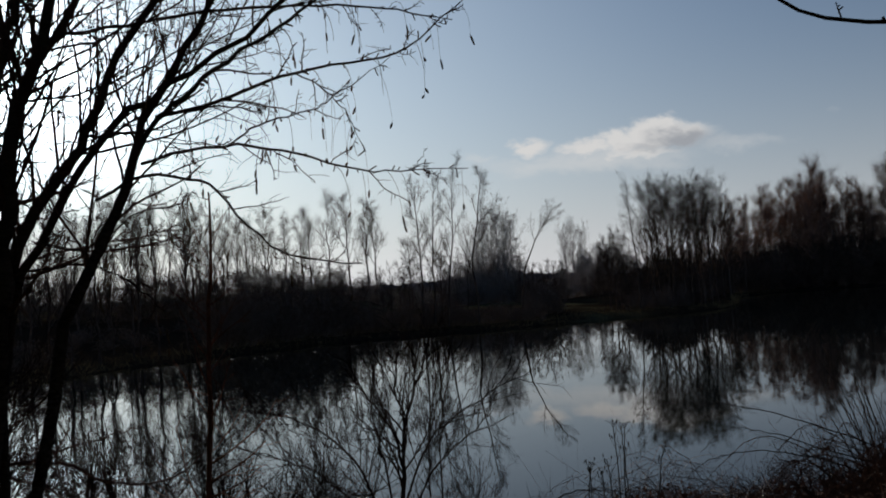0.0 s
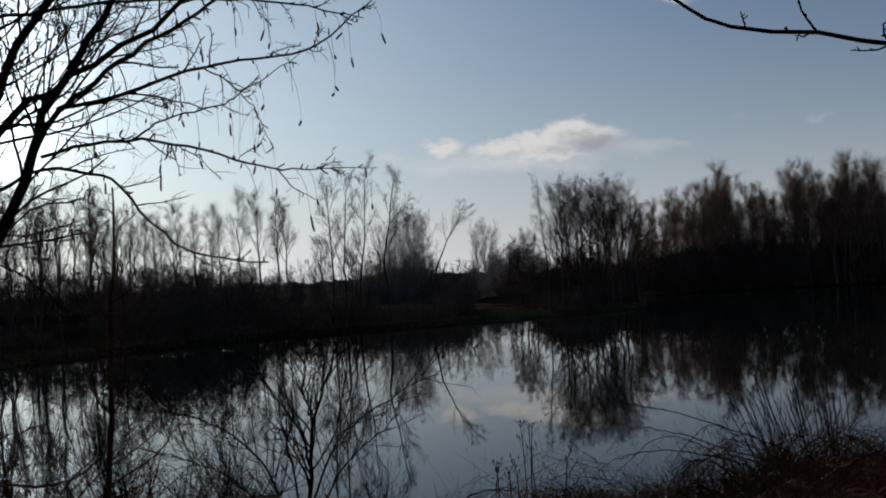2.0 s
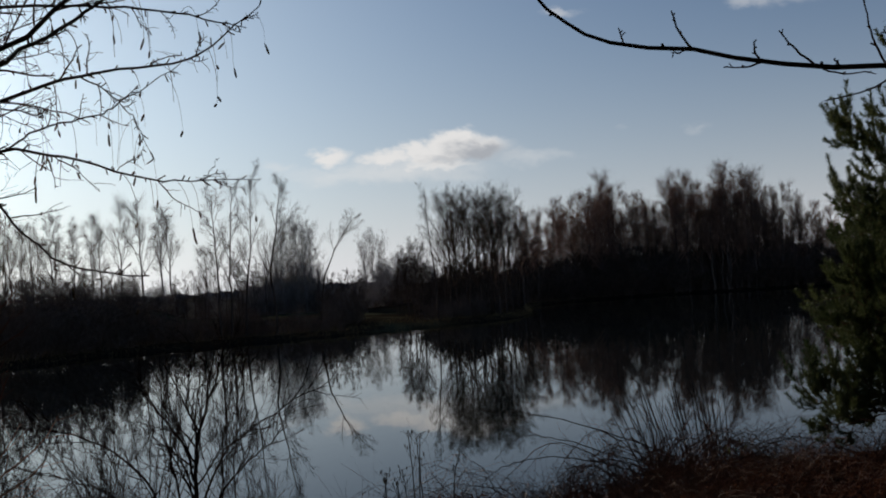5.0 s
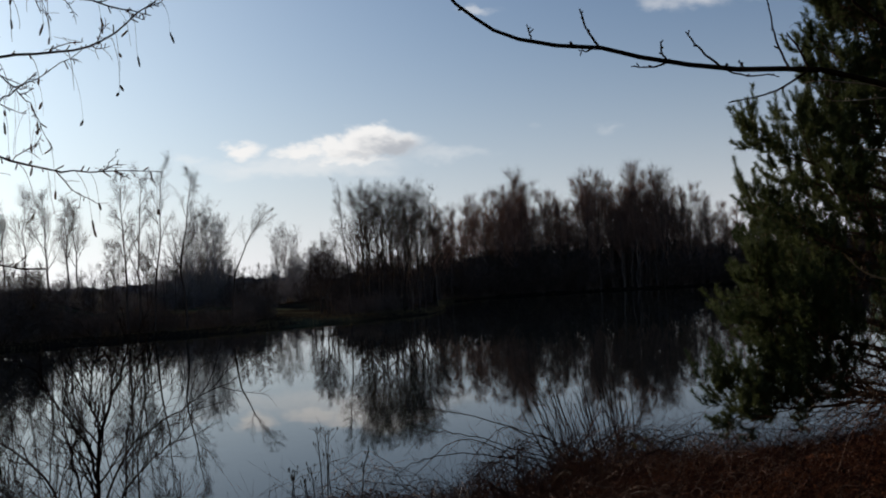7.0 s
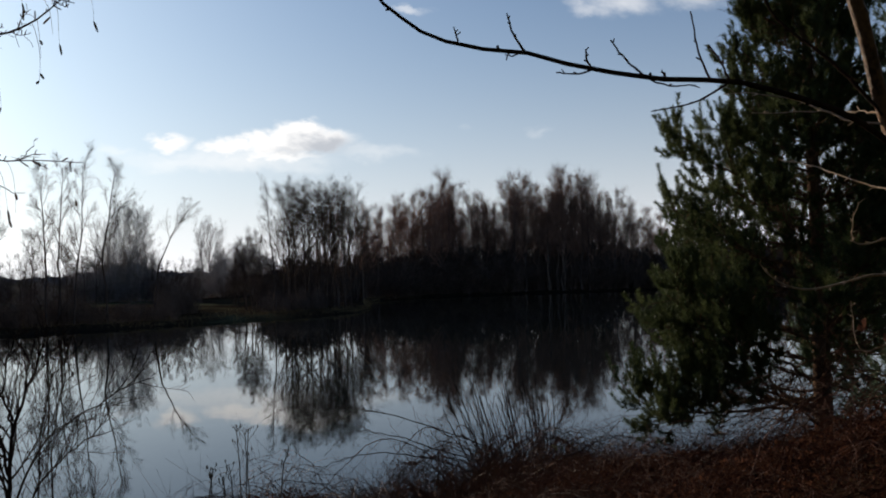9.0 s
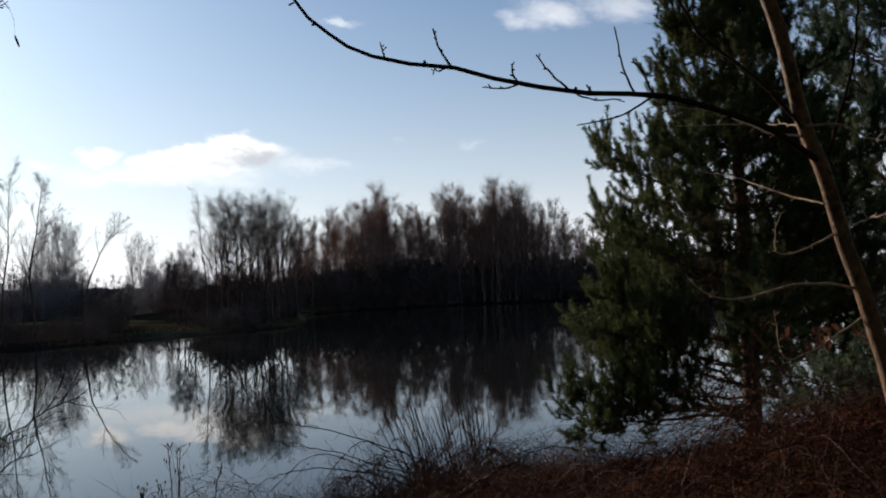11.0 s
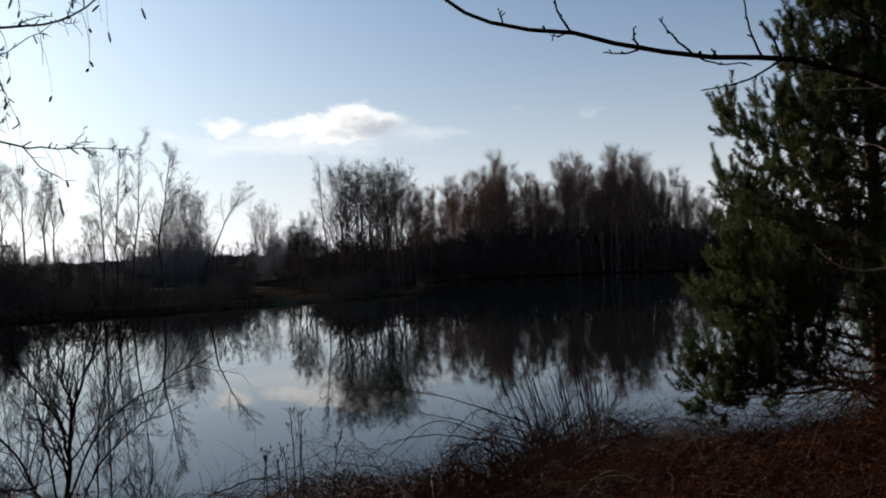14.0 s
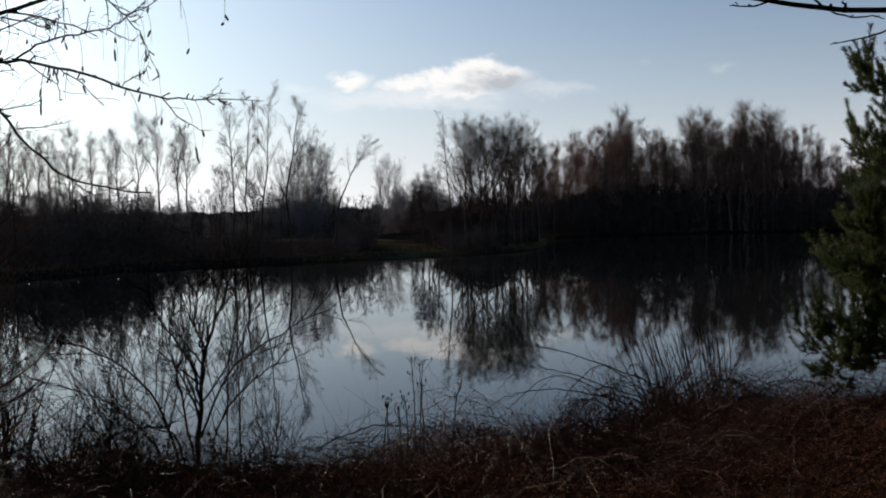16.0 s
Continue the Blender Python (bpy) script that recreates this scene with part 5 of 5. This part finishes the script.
for k, (x, y, h, n, sp) in enumerate([(-1.1, 8.6, 1.35, 8, 1.0), (-1.7, 8.2, 1.35, 8, 1.0), (-2.3, 7.8, 1.3, 8, 1.0), (0.1, 9.2, 1.2, 4, 0.3), (-0.8, 7.6, 0.7, 6, 0.7), (-2.9, 7.4, 1.0, 8, 0.9), (-3.0, 8.8, 1.5, 8, 0.8), (-2.75, 6.2, 1.9, 8, 0.6), (-1.5, 9.2, 1.1, 7, 0.7), (-0.2, 8.2, 0.7, 6, 0.7), (-1.9, 7.2, 0.8, 7, 0.7), (-0.9, 9.3, 1.3, 7, 0.8), (-1.3, 7.8, 1.1, 7, 0.9), (-2.0, 9.0, 1.5, 8, 0.9), (-2.6, 8.4, 1.4, 8, 0.9)]):
    build_shrub(x, y, h, n, 70 + k, SIDE, sp, 0.011, 1.0)
MASS = "dense dark tangle of bare stems beside the birch"
for k, (x, y, h) in enumerate([(-2.2, 5.0, 1.5), (-2.15, 4.5, 1.5), (-2.6, 5.4, 1.8)]):
    build_shrub(x, y, h, 13, 120 + k, MASS, 0.38, 0.014, 1.5)
build_weeds()


# ---- brambles ----
def bramble_top(x, y):
    """How high the tangle stands over the ground."""
    mound = 0.36 * ease((x - 5.5) / 1.4) * ease((9.5 - y) / 2) + 0.19 * ease((2.4 - x) / 1.0) * np.exp(-((y - 8.2) / 1.3) ** 2) + 0.22 * np.exp(-((x - 4.0) / 1.0) ** 2 - ((y - 10.6) / 1.2) ** 2)
    return 0.30 + mound + 0.16 * np.sin(x * 1.9 + 0.8 * y) * np.sin(1.3 * y - 0.5 * x) + 0.08 * np.sin(4.1 * x + 2.3 * y)


def scatter(rng, n, x0, x1, y0, y1):
    x, y = rng.uniform(x0, x1, n), rng.uniform(y0, y1, n)
    keep = (shore_distance(x, y) > 0.3) & (np.abs(x) < 0.95 * y + 0.3)
    return x[keep], y[keep]


def build_brambles():
    rng = np.random.default_rng(81)
    # arching canes, and the dead leaves and bits caught in them
    x, y = scatter(rng, 9000, -5, 11, 2.6, 14)
    more = scatter(rng, 2200, -3.0, 4.6, 6.8, 9.8)
    x, y = np.concatenate([x, more[0]]), np.concatenate([y, more[1]])
    more = scatter(rng, 3000, 3.0, 8.5, 4.0, 11.5)
    x, y = np.concatenate([x, more[0]]), np.concatenate([y, more[1]])
    z = ground_height(x, y)
    top = bramble_top(x, y)
    K = len(x)
    az = rng.uniform(0, 2 * np.pi, K)
    ln = rng.uniform(0.35, 1.25, K)
    s = np.linspace(0, 1, 7)[None]
    arch = np.sin(np.pi * (0.08 + 0.84 * s)) * (top * rng.uniform(0.3, 1.2, K))[:, None]
    P = np.stack([x[:, None] + (np.cos(az) * ln)[:, None] * (s - 0.3), y[:, None] + (np.sin(az) * ln)[:, None] * (s - 0.3), z[:, None] + arch], -1)
    P += rng.normal(size=P.shape) * 0.022
    R = rng.uniform(0.0011, 0.0030, K)[:, None] * np.linspace(1, 0.5, 7)[None]
    P1, R1 = grow(P, R, rng, 1, (0.3, 1.0), 0.4, (30, 80), 0.0, 0.2, 3, 0.7, 0.5, 0.001, 0.2)
    x, y = scatter(rng, 900, -5, 10, 2.8, 11)
    K2, az = len(x), rng.uniform(0, 2 * np.pi, len(x))
    ln, s2 = rng.uniform(0.6, 1.5, K2), np.linspace(0, 1, 9)[None]
    rise = np.sin(np.pi * s2) * (bramble_top(x, y) * 0.35 + 0.1)[:, None] + (bramble_top(x, y) * 0.75)[:, None]
    P2 = np.stack([x[:, None] + (np.cos(az) * ln)[:, None] * (s2 - 0.4), y[:, None] + (np.sin(az) * ln)[:, None] * (s2 - 0.4), ground_height(x, y)[:, None] + rise], -1)
    P2 += rng.normal(size=P2.shape) * 0.012
    R2 = rng.uniform(0.0022, 0.0045, K2)[:, None] * np.linspace(1, 0.4, 9)[None]
    patch = thing("bramble_patch", "brown tangle of arching bare bramble canes on the bank", "brambles")
    tagged(part("tangle", Geo().tubes(P, R, 3).tubes(P1, R1, 3).tubes(P2[600::2], R2[600::2] * 0.7, 4), CANE, patch), kind="stuff")
    for k in range(0, 600, 2):
        part("cane", Geo().tubes(P2[k:k + 1], R2[k:k + 1] * 0.7, 4), CANE, patch)
    near = np.clip(np.hypot(x, y) / 6, 0.5, 1)[:, None]
    for k in range(1, K2, 7):
        part("dry_cane", Geo().tubes(P2[k:k + 1], R2[k:k + 1] * 0.45 * near[k:k + 1], 4), DRY_LIT_CANE, patch, "pale dry cane, lightened to stand in for highlights")
    x, y = scatter(rng, 240000, -5, 11, 2.4, 13.5)
    far = np.hypot(x, y)
    keep = rng.random(len(x)) < np.clip(1.35 - far / 14, 0.3, 1)
    more = scatter(rng, 42000, -3.0, 4.6, 6.8, 9.8)
    x, y = np.concatenate([x[keep], more[0]]), np.concatenate([y[keep], more[1]])
    more = scatter(rng, 46000, 3.0, 8.5, 4.0, 11.5)
    x, y = np.concatenate([x, more[0]]), np.concatenate([y, more[1]])
    h = ground_height(x, y) + bramble_top(x, y) * (1 - rng.random(len(x)) ** 1.3) * 0.68 + 0.01
    C = np.stack([x, y, h], -1)
    D = unit(rng.normal(size=C.shape) + np.array([0, 0, -0.25]))
    V, F = leaves(C, D, rng.uniform(0.015, 0.042, len(C)), rng.uniform(0.004, 0.010, len(C)), rng, 0.6)
    tagged(part("dead_leaves", Geo().add(V, F), DEAD_LEAF, patch, "russet dead leaves", smooth=False), kind="stuff")


def build_thicket(cx, cy, n, seed, height, reach, label, group):
    """A bush of long canes that rise, arch over and trail."""
    rng = np.random.default_rng(seed)
    zg = float(ground_height(cx, cy))
    b = thing("bramble_bush", label, "bush", group, (cx, cy, zg - 0.05))
    for k in range(n):
        az = rng.uniform(0, 2 * np.pi)
        rch = reach * rng.uniform(0.3, 1.0)
        h = height * rng.uniform(0.5, 1.0)
        d = np.array([math.cos(az), 0.5 * math.sin(az), 0])
        o = np.array([rng.normal() * 0.25, rng.normal() * 0.15, 0])
        if k % 3 == 0:
            h, rch = h * 1.15, rch * 0.6
            bends = [o, o + d * rch * 0.4 + [0, 0, h * 0.55], o + d * rch + [0, 0, h]]
        else:
            bends = [o, o + d * rch * 0.25 + [0, 0, h * 0.7], o + d * rch * 0.6 + [0, 0, h], o + d * rch * 0.9 + [0, 0, h * 0.72], o + d * rch * 1.1 + [0, 0, h * 0.4]]
        P, R = limb(bends, 0.0075, 0.0022, 16, 0.010, rng)
        c = part("cane", Geo().tubes(P, R, 5), BUSH_CANE, b)
        P1, R1 = grow(P, R, rng, 11, (0.1, 0.95), 0.30, (20, 55), 0.04, 0.08, 5, 0.5, 0.4, 0.0014, 0.3)
        P2, R2 = grow(P1, R1, rng, 2, (0.2, 1.0), 0.5, (30, 60), 0.0, 0.14, 3, 0.7, 0.6, 0.0011, 0.3)
        tagged(part("spray", Geo().tubes(P1, R1, 3).tubes(P2, R2, 3), BUSH_CANE, c), kind="stuff")
    return b


def build_stems(cx, cy, n, seed):
    """A clump of upright rods beside the water."""
    rng = np.random.default_rng(seed)
    b = thing("rod_clump", "clump of thin upright bare rods at the water's edge", "shrub", "", (cx, cy, float(ground_height(cx, cy)) - 0.05))
    for k in range(n):
        s = k / (n - 1)
        o = np.array([0.15 - 0.9 * (1 - s) ** 1.2 + rng.normal() * 0.03, rng.normal() * 0.15, 0])
        h = rng.uniform(1.15, 1.55) * (1 - 0.25 * abs(s - 0.45))
        tip = -0.45 * (1 - s) + rng.normal() * 0.04 - 0.03
        P, R = limb([o, o + [tip * 0.45, 0, h * 0.5], o + [tip, 0, h]], 0.0092, 0.0036, 10, 0.004, rng)
        c = part("rod", Geo().tubes(P, R, 5), SHRUB_BARK, b)
        P1, R1 = grow(P, R, rng, 4, (0.45, 1.0), 0.25, (12, 35), 0.1, 0.08, 4, 0.6, 0.5, 0.0016, 0.3)
        part("spray", Geo().tubes(P1, R1, 3), SHRUB_BARK, c)
    C = np.array([[0.0, -0.35, 0.62]]) + rng.normal(size=(14, 3)) * 0.06
    D = unit(rng.normal(size=C.shape) + [0, 0, 0.4])
    V, F = leaves(C, D, np.full(14, 0.07), np.full(14, 0.018), rng)
    part("green_leaves", Geo().add(V, F), GREEN_LEAF, b, "yellow-green leaves at its foot")


THICKET = "dark arching bramble bush leaning out over the water"
build_thicket(4.15, 11.3, 46, 91, 0.9, 1.7, THICKET, "bramble bushes on the bank")
build_thicket(3.0, 10.2, 18, 92, 0.6, 1.1, THICKET, "bramble bushes on the bank")
build_thicket(2.4, 8.8, 14, 93, 0.5, 0.9, THICKET, "bramble bushes on the bank")
build_thicket(5.6, 9.6, 12, 94, 0.55, 1.0, THICKET, "bramble bushes on the bank")
build_thicket(3.3, 9.3, 30, 191, 0.75, 1.3, THICKET, "bramble bushes on the bank")
build_thicket(2.6, 8.0, 20, 193, 0.5, 1.0, THICKET, "bramble bushes on the bank")
build_thicket(0.4, 8.0, 22, 195, 0.5, 1.1, THICKET, "bramble bushes on the bank")
build_thicket(-1.2, 7.8, 22, 196, 0.5, 1.1, THICKET, "bramble bushes on the bank")
build_thicket(4.4, 10.5, 24, 192, 0.6, 1.1, THICKET, "bramble bushes on the bank")
build_thicket(3.7, 9.8, 22, 197, 0.6, 1.1, THICKET, "bramble bushes on the bank")
build_thicket(4.55, 11.7, 15, 198, 1.3, 1.6, THICKET, "bramble bushes on the bank")
build_stems(5.15, 12.0, 30, 95)
LONG = "long thin bramble cane arching out over the water"
for pts in (
    [(4.683, 11.538, 0.874), (4.355, 11.590, 1.065), (3.769, 11.723, 1.317), (3.053, 11.853, 1.546), (2.560, 11.874, 1.637), (2.183, 11.845, 1.636), (1.896, 11.780, 1.541)],
    [(4.294, 11.265, 0.938), (3.721, 11.390, 1.124), (3.195, 11.471, 1.315), (2.774, 11.485, 1.391), (2.454, 11.421, 1.178)],
    [(3.840, 10.686, 1.000), (3.340, 10.750, 1.182), (2.776, 10.788, 1.259), (2.366, 10.744, 1.201), (2.117, 10.637, 1.039)],
    [(0.396, 7.445, 1.462), (0.548, 7.454, 1.546), (0.736, 7.450, 1.604), (0.923, 7.433, 1.616), (1.071, 7.410, 1.594), (1.177, 7.374, 1.490)],
    [(3.773, 8.608, 1.404), (3.921, 8.506, 1.504), (4.104, 8.382, 1.605), (4.238, 8.267, 1.651), (4.321, 8.156, 1.584)],
):
    rng_cane = np.random.default_rng(96)
    long_cane = thing("bramble_cane", LONG, "cane", "long bramble canes")
    P, R = limb(pts, 0.0007 * math.hypot(pts[0][0], pts[0][1]), 0.0022, 24, 0.006, rng_cane)
    stem = part("stem", Geo().tubes(P, R, 6), SHRUB_BARK, long_cane)
    P1, R1 = grow(P, R, rng_cane, 16, (0.1, 1.0), 1.0, (30, 80), 0.0, 0.15, 4, 0.5, 0.5, 0.0014, 0.2, 0.16)
    tagged(part("spray", Geo().tubes(P1, R1, 3), SHRUB_BARK, stem), kind="stuff")
build_brambles()


def build_grass():
    rng = np.random.default_rng(97)
    # tufts of dead grass among the brambles, and along the far waterline
    x, y = scatter(rng, 90, -4, 9, 4.5, 10)
    o = np.stack([x, y, ground_height(x, y) + bramble_top(x, y) * 0.4], -1)
    K = len(x)
    d = unit(rng.normal(size=(K, 3)) * [1, 1, 0.3] + [0, 0, 0.4])
    L = rng.uniform(0.10, 0.28, K)[:, None]
    P = np.stack([o, o + d * L * 0.6, o + d * L + np.array([0, 0, -0.05])], 1)
    tagged(part("dry_grass", Geo().tubes(P, np.repeat([[0.0018, 0.0013, 0.0005]], K, 0), 3), STRAW), "straw-coloured dead grass blades among the brambles", "grass", kind="stuff")
    s = rng.random(6000)
    i = rng.integers(2, 18, 6000)
    q = SHORE[i] * (1 - s[:, None]) + SHORE[i + 1] * s[:, None]
    q = q * (1 + rng.gamma(1.3, 0.03, 6000) + 0.001)[:, None]
    o = np.stack([q[:, 0], q[:, 1], ground_height(q[:, 0], q[:, 1]) - 0.02], -1)
    d = unit(rng.normal(size=o.shape) * [1, 1, 0.1] + [0, 0, 1.6])
    L = rng.uniform(0.12, 0.5, len(o))[:, None]
    P = np.stack([o, o + d * L * 0.6, o + d * L + np.array([0, 0, -0.06])], 1)
    tagged(part("bank_grass", Geo().tubes(P, np.repeat([[0.010, 0.008, 0.003]], len(o), 0), 3), STRAW_FAR), "dead brown grass and sedge along the far waterline", "grass", kind="stuff")


STRAW_FAR = material("brown_bank_grass", (0.09, 0.066, 0.036), (0.22, 0.17, 0.085), 0.9, 0.6, 1.0, 0.0, None, 0.4)
build_grass()
